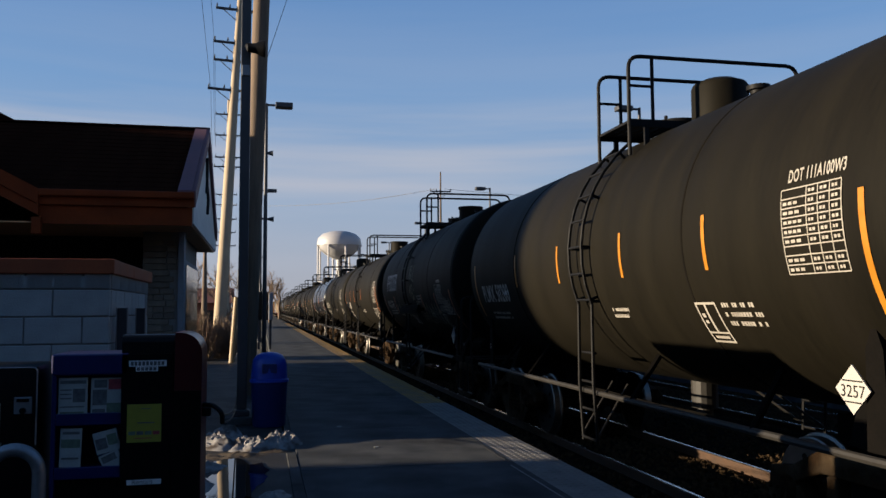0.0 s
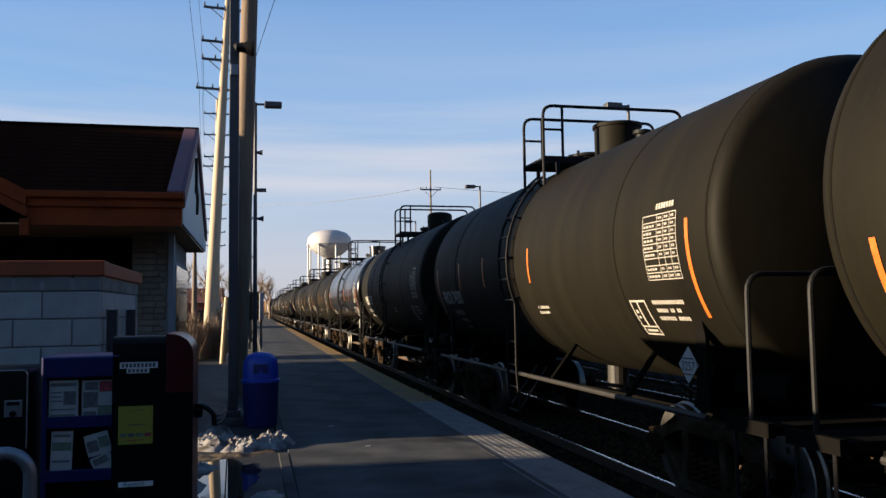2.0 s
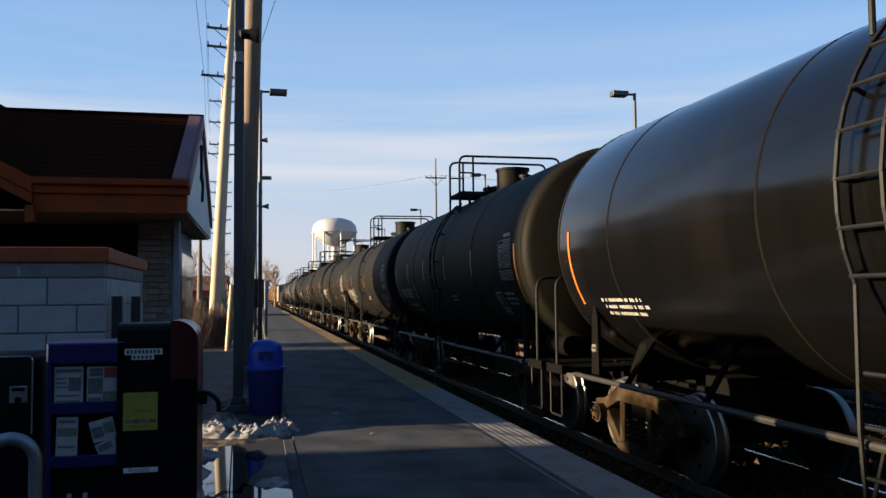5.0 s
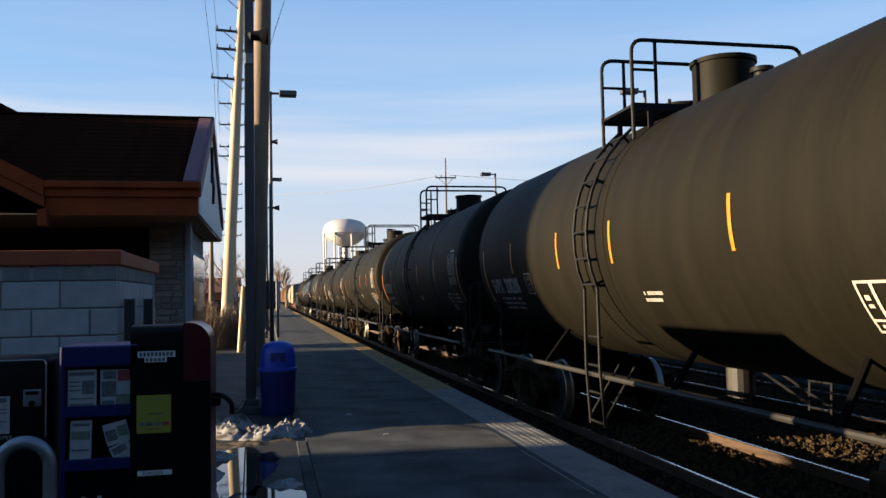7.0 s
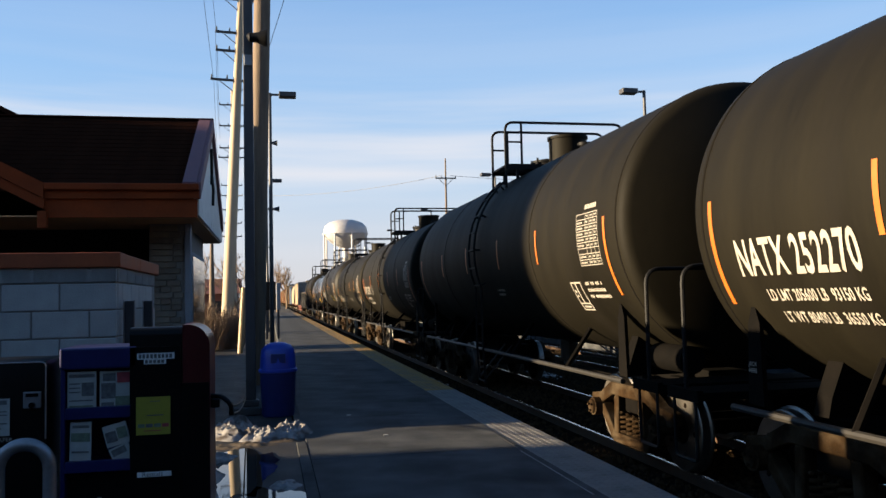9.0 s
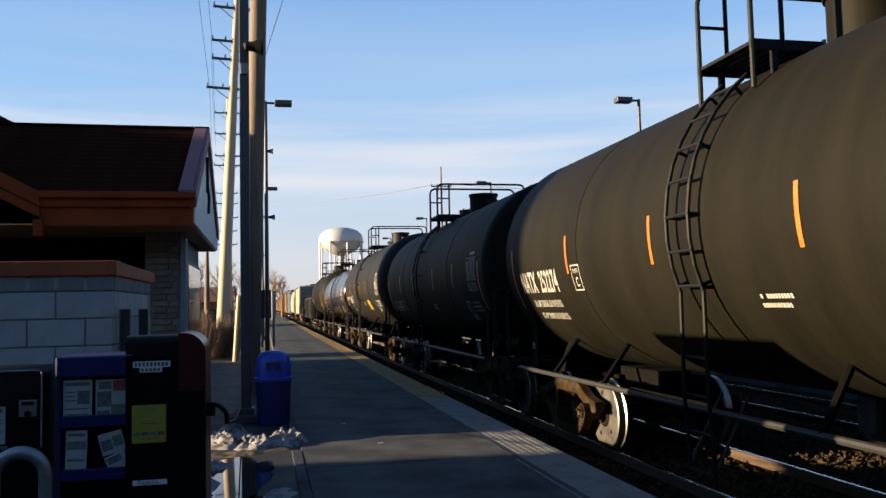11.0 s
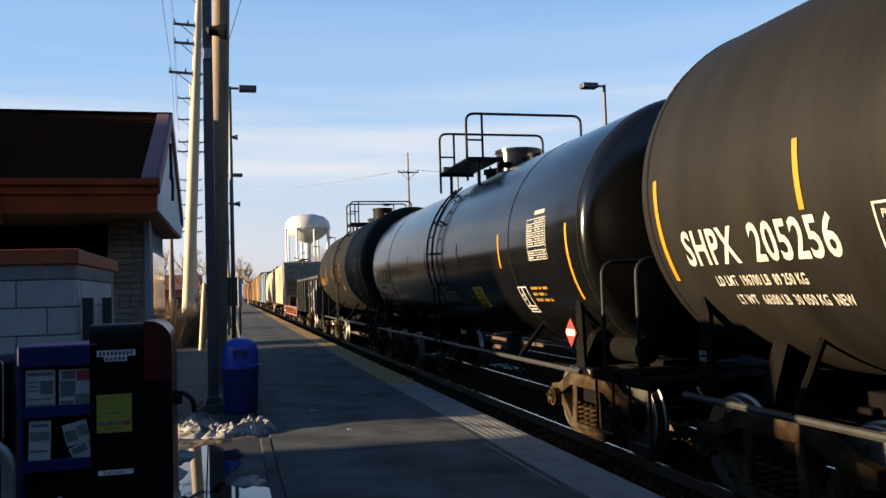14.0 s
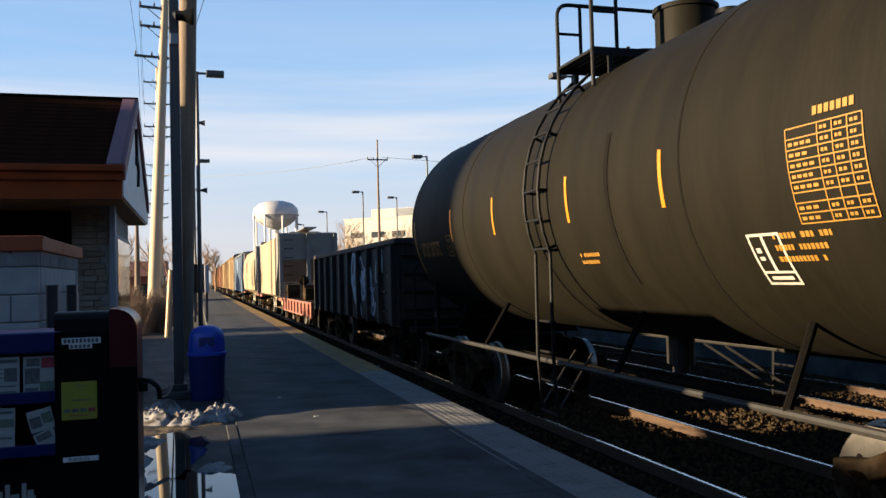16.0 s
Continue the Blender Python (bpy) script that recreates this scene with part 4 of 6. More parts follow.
# ---------------------------------------------------------------- distance
tower = thing("water_tower", "white water tower with domed tank on slim legs", "water tower", 26.4, 290, -0.45)
TR = 7.75
part("tank", lathe(bmesh.new(), [(0.9, 19.8), (2.0, 20.2), (4.8, 21.6), (6.9, 23.4), (TR, 24.9), (TR + 0.05, 26.0), (TR * 0.96, 27.5), (TR * 0.76, 29.0), (TR * 0.4, 29.9), (0.3, 30.15)], 48), "tower", tower, smooth=True)
part("balcony", lathe(bmesh.new(), [(TR + 0.02, 24.75), (TR + 0.35, 24.8), (TR + 0.35, 25.1), (TR + 0.02, 25.15)], 48), "tower", tower)
part("riser", cyl(bmesh.new(), (0, 0, 0), (0, 0, 20.2), 1.1, 1.1, 20), "tower", tower)
for k in range(8):
    a = k * math.tau / 8 + 0.2
    part("leg", cyl(bmesh.new(), (TR * math.cos(a), TR * math.sin(a), 0), (TR * math.cos(a), TR * math.sin(a), 24.9), 0.32, 0.32, 10), "tower", tower)
for k in range(8):
    a, b = k * math.tau / 8 + 0.2, (k + 1) * math.tau / 8 + 0.2
    part("brace", tube(bmesh.new(), [(TR * math.cos(a), TR * math.sin(a), 12), (TR * math.cos(b), TR * math.sin(b), 12)], 0.14, 6), "tower", tower)


def bare_tree(x, y, h, seed, spread=0.45, name="bare_tree", label="leafless winter tree with a fine twiggy crown", z0=-0.45, trunk=0.022, levels=5, thick=1.0):
    t = thing(name, label, "tree" if name == "bare_tree" else "shrub", x, y, z0, group="bare trees" if name == "bare_tree" else "shrubs")
    rg = random.Random(seed)
    wood_bm, twig_bm = bmesh.new(), bmesh.new()

    def grow(p, d, ln, r, lvl):
        mid = p + d * ln * 0.5 + Vector((rg.uniform(-1, 1), rg.uniform(-1, 1), 0)) * ln * 0.06
        q = p + d * ln
        tube(wood_bm if lvl < 2 else twig_bm, [p, mid, q], r, 6 if lvl < 2 else 3)
        if lvl < levels:
            for k in range(rg.choice((2, 3, 3, 4)) if lvl else 4):
                nd = (d + Vector((rg.uniform(-1, 1), rg.uniform(-1, 1), rg.uniform(-0.25, 0.6))) * (spread + 0.12 * lvl)).normalized()
                grow(p + d * ln * rg.uniform(0.55, 1.0), nd, ln * rg.uniform(0.58, 0.8), r * 0.55, lvl + 1)
    grow(Vector((0, 0, 0)), Vector((rg.uniform(-0.06, 0.06), rg.uniform(-0.06, 0.06), 1)).normalized(), h * 0.33, h * trunk * thick, 0)
    part("trunk", wood_bm, "twig", t)
    part("crown", twig_bm, "twig", t, "fine bare twigs")
    return t


def shrub(x, y, h, w, seed, n=260):
    t = thing("shrub", "bare brown twiggy shrub beside the pavement", "shrub", x, y, -0.03, group="shrubs")
    rg = random.Random(seed)
    bm, bt = bmesh.new(), bmesh.new()
    for k in range(n):
        a, f = rg.uniform(0, math.tau), rg.random() ** 0.6
        base = Vector((0.25 * w * f * math.cos(a), 0.25 * w * f * math.sin(a), 0))
        top = Vector((0.5 * w * f * math.cos(a) * rg.uniform(0.8, 1.15), 0.5 * w * f * math.sin(a) * rg.uniform(0.8, 1.15), h * rg.uniform(0.6, 1.05) * (1 - 0.3 * f)))
        mid = base.lerp(top, 0.5) + Vector((rg.uniform(-1, 1), rg.uniform(-1, 1), 0)) * 0.06
        tube(bm, [base, mid, top], rg.uniform(0.006, 0.011), 3)
        for j in range(6):
            p = base.lerp(top, rg.uniform(0.3, 1.0))
            q = p + Vector((rg.uniform(-1, 1), rg.uniform(-1, 1), rg.uniform(0.1, 1.0))) * rg.uniform(0.12, 0.34)
            tube(bt, [p, q], 0.004, 3)
    part("brushwood", bm, "twig", t)
    part("twig_spray", bt, "twig", t)
    return t


shrub(-2.25, 29.3, 1.85, 1.9, 1)
shrub(-1.45, 30.4, 1.6, 1.5, 2)
shrub(-3.3, 30.5, 1.9, 2.0, 3)
for i, (x, y, hh) in enumerate(((-2.2, 52, 6.0), (-4.8, 60, 7.0), (-1.0, 66, 6.0), (-6.5, 75, 8.0), (0.9, 120, 9.0), (3.0, 160, 10.0), (-3.2, 150, 10))):
    bare_tree(x, y, hh, 30 + i)
for i, (x, y, hh) in enumerate(((27, 150, 15), (31, 165, 16), (24, 172, 14), (36, 150, 15), (42, 158, 14), (22, 205, 16), (47, 150, 13), (30, 185, 15))):
    bare_tree(x, y, hh, 60 + i, 0.55, thick=0.8)
for i, (x, y, hh) in enumerate(((12, 330, 10), (18, 340, 9), (8, 340, 9), (38, 335, 10), (45, 330, 11), (-12, 320, 10), (-20, 320, 11), (52, 320, 10))):
    bare_tree(x, y, hh, 90 + i, 0.55, levels=4, thick=1.0)

house = thing("low_red_building", "low red-brown building beyond the shrubs", "building", -9.5, 80, -0.45, kind="structure")
part("wall", boxes((-5, 6.2, 0, 8, 0, 2.9)), "far_wall", house)
part("roof", prism(bmesh.new(), [(-0.4, 2.9), (8.4, 2.9), (4, 4.4)], -5.4, 6.6, "x"), "far_wall", house, "red-brown pitched roof")
for k in range(5):
    part("window", boxes((-4 + 2 * k, -2.9 + 2 * k, -0.05, -0.002, 1.0, 2.2)), "glass", house)

offices = thing("pale_office_building", "long pale flat-roofed building beyond the tracks", "building", 39.3, 225, -0.45, -40, kind="structure")
part("wall", boxes((0, 62, 0, 30, 0, 18.4)), "pale_building", offices)
part("upper_storey", boxes((8.2, 60, 0.6, 26, 18.4, 21.0)), "pale_building", offices)
part("parapet", boxes((-0.2, 62.2, -0.2, 0.55, 18.4, 18.75)), "pale_building", offices)
part("roof_plant", boxes((16.0, 23.6, -0.05, 0.59, 18.76, 20.9)), "trim_grey", offices, "grey louvred plant screen")
for k in range(6):
    part("louvre", boxes((16.0, 23.6, -0.13, -0.052, 18.86 + 0.34 * k, 19.02 + 0.34 * k)), "dark_pole", offices)
for k in range(9):
    for z in (4.6, 9.0, 13.2):
        part("window", boxes((2 + 6.4 * k, 6 + 6.4 * k, -0.06, -0.003, z, z + 1.6)), "glass", offices)

# ---------------------------------------------------------------- freight train
SPEED = 10.5           # metres a second, towards -y
ZC = 2.645             # tank centre above the rails
WHEEL = 0.457
CARS = []              # (car, y of its centre at 0 s)
WHEELSETS = []         # (wheelset, y on its truck)


def on_tank(R, zc, u, v, lift):
    """u metres along the car towards its near end, v metres of arc above the tank's widest line, on the platform side."""
    a = v / R
    return Vector((-(R + lift) * math.cos(a), -u, zc + (R + lift) * math.sin(a)))


def wrap(bm, R, zc, u, v, lift=0.006):
    """Lays a flat bmesh (x along, y up) round the tank's side, centred at u, v."""
    ys = [q.co.y for q in bm.verts]
    lo, hi = min(ys), max(ys)
    k = int((hi - lo) / 0.09)
    for i in range(1, k + 1):
        c = lo + (hi - lo) * i / (k + 1)
        bmesh.ops.bisect_plane(bm, geom=bm.verts[:] + bm.edges[:] + bm.faces[:], plane_co=(0, c, 0), plane_no=(0, 1, 0))
    for q in bm.verts:
        q.co = on_tank(R, zc, u + q.co.x, v + q.co.y, lift)
    return bm


def flat(*rects):
    bm = bmesh.new()
    for x0, x1, y0, y1 in rects:
        bm.faces.new([bm.verts.new(p) for p in ((x0, y0, 0), (x1, y0, 0), (x1, y1, 0), (x0, y1, 0))])
    return bm


def ribbon(lines, w):
    """Brush strokes of width w along lines of points in the flat plane."""
    bm = bmesh.new()
    for ln in lines:
        pts = [Vector((*p, 0)) for p in ln]
        prev = None
        for i, p in enumerate(pts):
            d = (pts[min(i + 1, len(pts) - 1)] - pts[max(i - 1, 0)]).normalized()
            s = Vector((-d.y, d.x, 0)) * w / 2
            cur = (bm.verts.new(p + s), bm.verts.new(p - s))
            if prev:
                bm.faces.new((prev[0], prev[1], cur[1], cur[0]))
            prev = cur
    return bm


def truck_meshes():
    """The meshes that every truck shares."""
    out = {}

    def keep(key, bm, mat, smooth=False):
        me = bpy.data.meshes.new(key)
        bm.to_mesh(me)
        bm.free()
        me.materials.append(M[mat])
        if smooth:
            me.polygons.foreach_set("use_smooth", [True] * len(me.polygons))
            me.set_sharp_from_angle(angle=radians(35))
        out[key] = me
    # cast side frame: an arch with two windows over the springs
    bm = bmesh.new()
    arms = [[(-1.12, 0.52), (-1.10, 0.66), (-0.82, 0.70), (-0.50, 0.86), (0.50, 0.86), (0.82, 0.70), (1.10, 0.66), (1.12, 0.52), (1.0, 0.50), (0.80, 0.56), (0.46, 0.70), (-0.46, 0.70), (-0.80, 0.56), (-1.0, 0.50)],
            [(-0.86, 0.50), (-0.74, 0.56), (-0.40, 0.24), (0.40, 0.24), (0.74, 0.56), (0.86, 0.50), (0.46, 0.12), (-0.46, 0.12)],
            [(-0.42, 0.24), (-0.30, 0.24), (-0.27, 0.70), (-0.39, 0.70)], [(0.30, 0.24), (0.42, 0.24), (0.39, 0.70), (0.27, 0.70)]]
    for o in arms:
        prism(bm, o, -0.07, 0.07, "x")
    bmesh.ops.bevel(bm, geom=bm.edges[:], offset=0.012, segments=1, affect="EDGES")
    keep("side_frame", bm, "truck")
    bm = bmesh.new()
    for y in (-0.17, 0.0, 0.17):
        pts = [(0.075 * math.cos(a), y + 0.075 * math.sin(a), 0.25 + 0.26 * a / (math.tau * 4.5)) for a in np.linspace(0, math.tau * 4.5, 44)]
        tube(bm, pts, 0.017, 5)
    keep("spring", bm, "truck")
    keep("bolster", boxes((-1.0, 1.0, -0.2, 0.2, 0.52, 0.78), (-0.35, 0.35, -0.3, 0.3, 0.78, 0.92), bevel=0.02), "under")
    bm = bmesh.new()
    cyl(bm, (-0.13, 0, 0), (0.10, 0, 0), 0.115, 0.115, 16)
    cyl(bm, (-0.16, 0, 0), (-0.13, 0, 0), 0.085, 0.095, 16)
    for k in range(3):
        a = k * math.tau / 3 + 0.5
        cyl(bm, (-0.185, 0.055 * math.cos(a), 0.055 * math.sin(a)), (-0.16, 0.055 * math.cos(a), 0.055 * math.sin(a)), 0.018, 0.018, 6)
    keep("bearing", bm, "truck", True)
    bm = bmesh.new()
    for s in (-1, 1):
        lathe(bm, [(0.12, s * 0.62), (0.16, s * 0.64), (0.38, s * 0.70), (0.43, s * 0.69)][::1], 28, "x")
        cyl(bm, (s * 0.685, 0, 0), (s * 0.82, 0, 0), 0.42, 0.42, 28)
        cyl(bm, (s * 0.82, 0, 0), (s * 0.86, 0, 0), 0.17, 0.14, 20)
        for k in range(5):
            a = k * math.tau / 5
            cyl(bm, (s * 0.815, 0.29 * math.cos(a), 0.29 * math.sin(a)), (s * 0.828, 0.29 * math.cos(a), 0.29 * math.sin(a)), 0.035, 0.03, 8)
    cyl(bm, (-0.95, 0, 0), (0.95, 0, 0), 0.075, 0.075, 12)
    keep("wheelset", bm, "wheel", True)
    bm = bmesh.new()
    for s in (1,):
        lathe(bm, [(0.40, s * 0.688), (0.478, s * 0.69), (0.482, s * 0.715), (WHEEL, s * 0.73), (WHEEL - 0.004, s * 0.815), (0.44, s * 0.825), (0.40, s * 0.824)], 36, "x")
    keep("tread", bm, "tread", True)
    keep("brake_beam", boxes((-0.75, 0.75, 0.24, 0.32, 0.36, 0.44), (-0.75, 0.75, -0.32, -0.24, 0.36, 0.44), bevel=0.01), "under")
    return out


TM = truck_meshes()


def truck(car, y, spin=True):
    t = new("truck")
    t.parent = car
    t.matrix_basis = pose(0, y, 0)
    for s in (-1, 1):
        f = shared("side_frame", TM["side_frame"], t, pose(s * 0.99, 0, 0))
        shared("spring", TM["spring"], t, pose(s * 0.99, 0, 0))
        for yy in (-0.87, 0.87):
            shared("bearing", TM["bearing"], t, pose(s * 1.02, yy, WHEEL + 0.05, 0, 0, 0 if s < 0 else 180))
    shared("bolster", TM["bolster"], t, pose(0, 0, 0))
    shared("brake_beam", TM["brake_beam"], t, pose(0, 0, 0))
    for yy in (-0.87, 0.87):
        w = shared("wheelset", TM["wheelset"], t, pose(0, yy, WHEEL))
        for turned in (0, 180):
            shared("tread", TM["tread"], t, pose(0, yy, WHEEL, 0, 0, turned))
        if spin:
            WHEELSETS.append((w, yy))
    return t


def coupler(car, y, s):
    bm = boxes((-0.09, 0.09, min(y - s * 0.75, y - s * 0.12), max(y - s * 0.75, y - s * 0.12), 0.72, 0.92))
    box(bm, -0.14, 0.14, min(y - s * 0.16, y + s * 0.02), max(y - s * 0.16, y + s * 0.02), 0.66, 0.98)
    part("coupler", bm, "truck", car, "rusty knuckle coupler")
    part("air_hose", tube(bmesh.new(), [(-0.3, y - s * 0.35, 0.75), (-0.3, y - s * 0.15, 0.5), (-0.2, y - s * 0.02, 0.42)], 0.025, 6), "black", car)


def stencil_table(car, R, zc, u, v, w, h, mat, rows=9, heading=True):
    """A framed table of small stencilled marks too small to read."""
    t = 0.009
    xs = [-w / 2, -w / 2 + 0.44 * w, -w / 2 + 0.63 * w, -w / 2 + 0.82 * w, w / 2]
    lines = [(-w / 2, w / 2, -h / 2 + h * k / rows - t / 2, -h / 2 + h * k / rows + t / 2) for k in range(rows + 1)]
    tagged(part("table_rules", wrap(flat(*lines), R, zc, u, v), mat, car, "stencilled qualification table"), kind="stuff")
    tagged(part("table_rules", wrap(flat(*[(x - t / 2, x + t / 2, -h / 2, h / 2) for x in xs]), R, zc, u, v, 0.0075), mat, car), kind="stuff")
    rg = random.Random(int(u * 100 + h * 1000))
    bars = []
    for r in range(rows):
        z0 = -h / 2 + h * (r + 0.33) / rows
        z1 = -h / 2 + h * (r + 0.66) / rows
        for c in range(4):
            if r == 2 and rows > 7 or (r == rows - 1 and c == 0):
                continue
            x0, x1 = xs[c] + 0.02, xs[c + 1] - 0.02
            x1 = x0 + (x1 - x0) * rg.uniform(0.7, 0.98)
            n = max(2, int((x1 - x0) / 0.05))
            bars += [(x0 + (x1 - x0) * i / n, x0 + (x1 - x0) * (i + 0.72) / n, z0, z1) for i in range(n)]
    tagged(part("table_bars", wrap(flat(*bars), R, zc, u, v), mat, car), kind="stuff")
    if heading:
        tagged(part("table_heading", wrap(flat(*[(-w * 0.12 + 0.05 * i, -w * 0.12 + 0.05 * i + 0.036, 0, 0.055) for i in range(7)]), R, zc, u, v + h / 2 + 0.05), mat, car), kind="stuff")


def small_lines(car, R, zc, u, v, w, n, mat="mark", hh=0.042, gap=0.088):
    rg = random.Random(int(abs(u) * 977 + n))
    bars = []
    for r in range(n):
        x, end = -w / 2 + rg.uniform(0, 0.06), w / 2 - rg.uniform(0, 0.25) * w
        while x < end:
            k = rg.uniform(0.022, 0.036)
            bars.append((x, x + k, -r * gap, -r * gap + hh))
            x += k + (0.010 if rg.random() < 0.82 else 0.055)
    tagged(part("stencil_lines", wrap(flat(*bars), R, zc, u, v), mat, car), kind="stuff")


def words(car, R, zc, u, v, text, size, mat="mark", narrow=0.53, name="lettering", left=False):
    """Condensed stencil lettering; left: u is where it begins."""
    bm = letters(text, size, 1.08, 0.022)
    bmesh.ops.scale(bm, vec=(narrow, 1, 1), verts=bm.verts)
    if left:
        u += max(q.co.x for q in bm.verts)
    part(name, wrap(bm, R, zc, u, v), mat, car)


def framed_panel(car, R, zc, u, v, w=0.34, h=0.42, mat="mark"):
    t = 0.022
    part("consolidated_stencil", wrap(flat((-w / 2, w / 2, h / 2 - t, h / 2), (-w / 2, w / 2, -h / 2, -h / 2 + t), (-w / 2, -w / 2 + t, -h / 2 + t, h / 2 - t), (w / 2 - t, w / 2, -h / 2 + t, h / 2 - t),
                                           (-0.03, 0.0, -h / 2 + 0.12, h / 2 - t), (-w / 2 + t, w / 2 - t, -h / 2 + 0.10, -h / 2 + 0.12), (-w / 2 + 0.05, -0.07, 0.06, 0.10), (-w / 2 + 0.05, -0.07, 0.0, 0.03),
                                           (-w / 2 + 0.06, w / 2 - 0.06, -h / 2 + 0.045, -h / 2 + 0.075)), R, zc, u, v), mat, car, "white framed inspection stencil")


def placard(car, x, y, z, number, red=False):
    d = 0.17
    bm = bmesh.new()
    pts = [(0, d), (d, 0), (0, -d), (-d, 0)]
    prism(bm, [(p[0], p[1]) for p in pts], -0.006, 0.006, "x")
    bmesh.ops.transform(bm, matrix=Matrix.Translation((x, y, z)), verts=bm.verts)
    pl = part("placard", bm, "red_paint" if red else "placard", car, "diamond hazard placard")
    if red:
        part("placard_band", boxes((x - 0.009, x - 0.0065, y - 0.12, y + 0.12, z - 0.04, z + 0.04)), "placard", pl)
    else:
        part("placard_band", boxes((x - 0.009, x - 0.0065, y - 0.08, y + 0.08, z - 0.09, z - 0.08), (x - 0.009, x - 0.0065, y - 0.10, y + 0.10, z + 0.055, z + 0.065)), "black", pl)
        lt = letters(number, 0.12)
        bmesh.ops.transform(lt, matrix=pose(x - 0.008, y, z - 0.015, 90, 0, -90), verts=lt.verts)
        part("lettering", lt, "black", pl)


def tank_car(y0, L, spec):
    """A tank car; L is the straight length of its tank, y0 where its centre is at 0 s."""
    R, zc, tank_mat = spec.get("R", 1.55), spec.get("zc", ZC), spec.get("mat", "tank_brown")
    car = thing("tank_car", spec["label"], "tank car", TRACK, y0, RAIL, group="freight train")
    CARS.append((car, y0))
    soft = spec.get("soft_head", False)
    hl, hd = (L / 2 + 0.16, 0.70) if soft else (L / 2 + 0.34, 0.36)
    if soft:
        head = [(R * math.sin(a), hl + hd * math.cos(a)) for a in np.linspace(math.pi / 2, 0.02, 14)]
    else:
        # a tight knuckle, then a shallow dish
        kr, rim = 0.15, R - 0.15
        head = [(rim + kr * math.cos(a), hl + kr * math.sin(a)) for a in np.linspace(0, radians(79), 8)]
        r1, h1 = head[-1]
        head += [(r1 * f, h1 + (hd - kr) * (1 - f * f)) for f in (0.88, 0.75, 0.6, 0.45, 0.3, 0.15, 0.01)]
    prof = [(r, -h) for r, h in head[::-1]] + [(R, -hl + 2 * hl * k / 8) for k in range(1, 8)] + head
    part("tank", lathe(bmesh.new(), prof, 72, "y", (0, 0, zc)), tank_mat, car, smooth=True)
    for y in [-hl + 0.02, hl - 0.02] + [(-0.5 + (k + 0.5) / spec.get("rings", 3)) * 2 * hl * 0.98 for k in range(spec.get("rings", 3))]:
        part("weld_seam", lathe(bmesh.new(), [(R - 0.01, y - 0.022), (R + 0.005, y - 0.012), (R + 0.005, y + 0.012), (R - 0.01, y + 0.022)], 72, "y", (0, 0, zc)), "seam", car)
    top = zc + R
    ly = spec.get("ladder", 0.15)
    # manway, valves and crossover platform
    dr, dh = spec.get("dome", (0.34, 0.48))
    part("dome_housing", lathe(bmesh.new(), [(dr + 0.03, top - 0.12), (dr + 0.03, top - 0.02), (dr, top), (dr, top + dh - 0.05)] + ([(dr * 0.93, top + dh), (dr * 0.6, top + dh + 0.05), (0.02, top + dh + 0.07)] if spec.get("round_dome") else [(dr + 0.025, top + dh - 0.05), (dr + 0.025, top + dh), (0.02, top + dh + 0.015)]), 28, "z", (0.05, ly - 0.45, 0)), tank_mat, car, smooth=True)
    part("manway_lid", lathe(bmesh.new(), [(0.27, top - 0.06), (0.27, top + 0.14), (0.31, top + 0.14), (0.31, top + 0.18), (0.02, top + 0.24)], 20, "z", (-0.05, ly + 0.42, 0)), "black", car, smooth=True)
    for k in range(5):
        a = k * math.tau / 5
        part("lid_bolt", cyl(bmesh.new(), (-0.05 + 0.3 * math.cos(a), ly + 0.42 + 0.3 * math.sin(a), top + 0.1), (-0.05 + 0.3 * math.cos(a), ly + 0.42 + 0.3 * math.sin(a), top + 0.22), 0.022, 0.022, 6), "black", car)
    part("safety_valve", cyl(cyl(bmesh.new(), (0.1, ly - 1.15, top - 0.05), (0.1, ly - 1.15, top + 0.2), 0.09), (0.1, ly - 1.15, top + 0.2), (0.1, ly - 1.15, top + 0.25), 0.13), "black", car, smooth=True)
    pw, pz = spec.get("deck", (0.42, -0.02))
    for s in (-1, 1):
        slats = bmesh.new()
        x0, x1 = (-1.12, -0.42) if s < 0 else (0.45, 1.12)
        for k in range(7):
            box(slats, x0 + (x1 - x0) * k / 7, x0 + (x1 - x0) * (k + 0.75) / 7, ly - pw, ly + pw, top + pz - 0.03, top + pz)
        box(slats, x0 - 0.02, x1, ly - pw - 0.03, ly - pw, top + pz - 0.08, top + pz + 0.01)
        box(slats, x0 - 0.02, x1, ly + pw, ly + pw + 0.03, top + pz - 0.08, top + pz + 0.01)
        part("deck_grating", slats, "black", car, "black steel crossover grating")
        for y in (ly - pw, ly + pw):
            part("deck_leg", boxes((s * 0.9 - 0.025, s * 0.9 + 0.025, y - 0.025, y + 0.025, zc + math.sqrt(R * R - 0.81) - 0.02, top + pz - 0.03)), "black", car)
    hr = spec.get("hoop", 0.74)
    for y in (ly - pw - 0.015, ly + pw + 0.015):
        lo = zc + math.sqrt(R * R - 1.12 ** 2) - 0.02
        part("handrail", tube(bmesh.new(), bent([(-1.12, y, top + pz - 0.42), (-1.12, y, top + hr), (1.12, y, top + hr), (1.12, y, top + pz - 0.42)], 0.16, 5), 0.024), "black", car, smooth=True)
        part("handrail_post", tube(bmesh.new(), [(-0.82, y, top + pz - 0.05), (-0.82, y, top + hr)], 0.022), "black", car)
        part("mid_rail", tube(bmesh.new(), [(-1.12, y, top + hr * 0.52), (-0.82, y, top + hr * 0.52)], 0.018), "black", car)
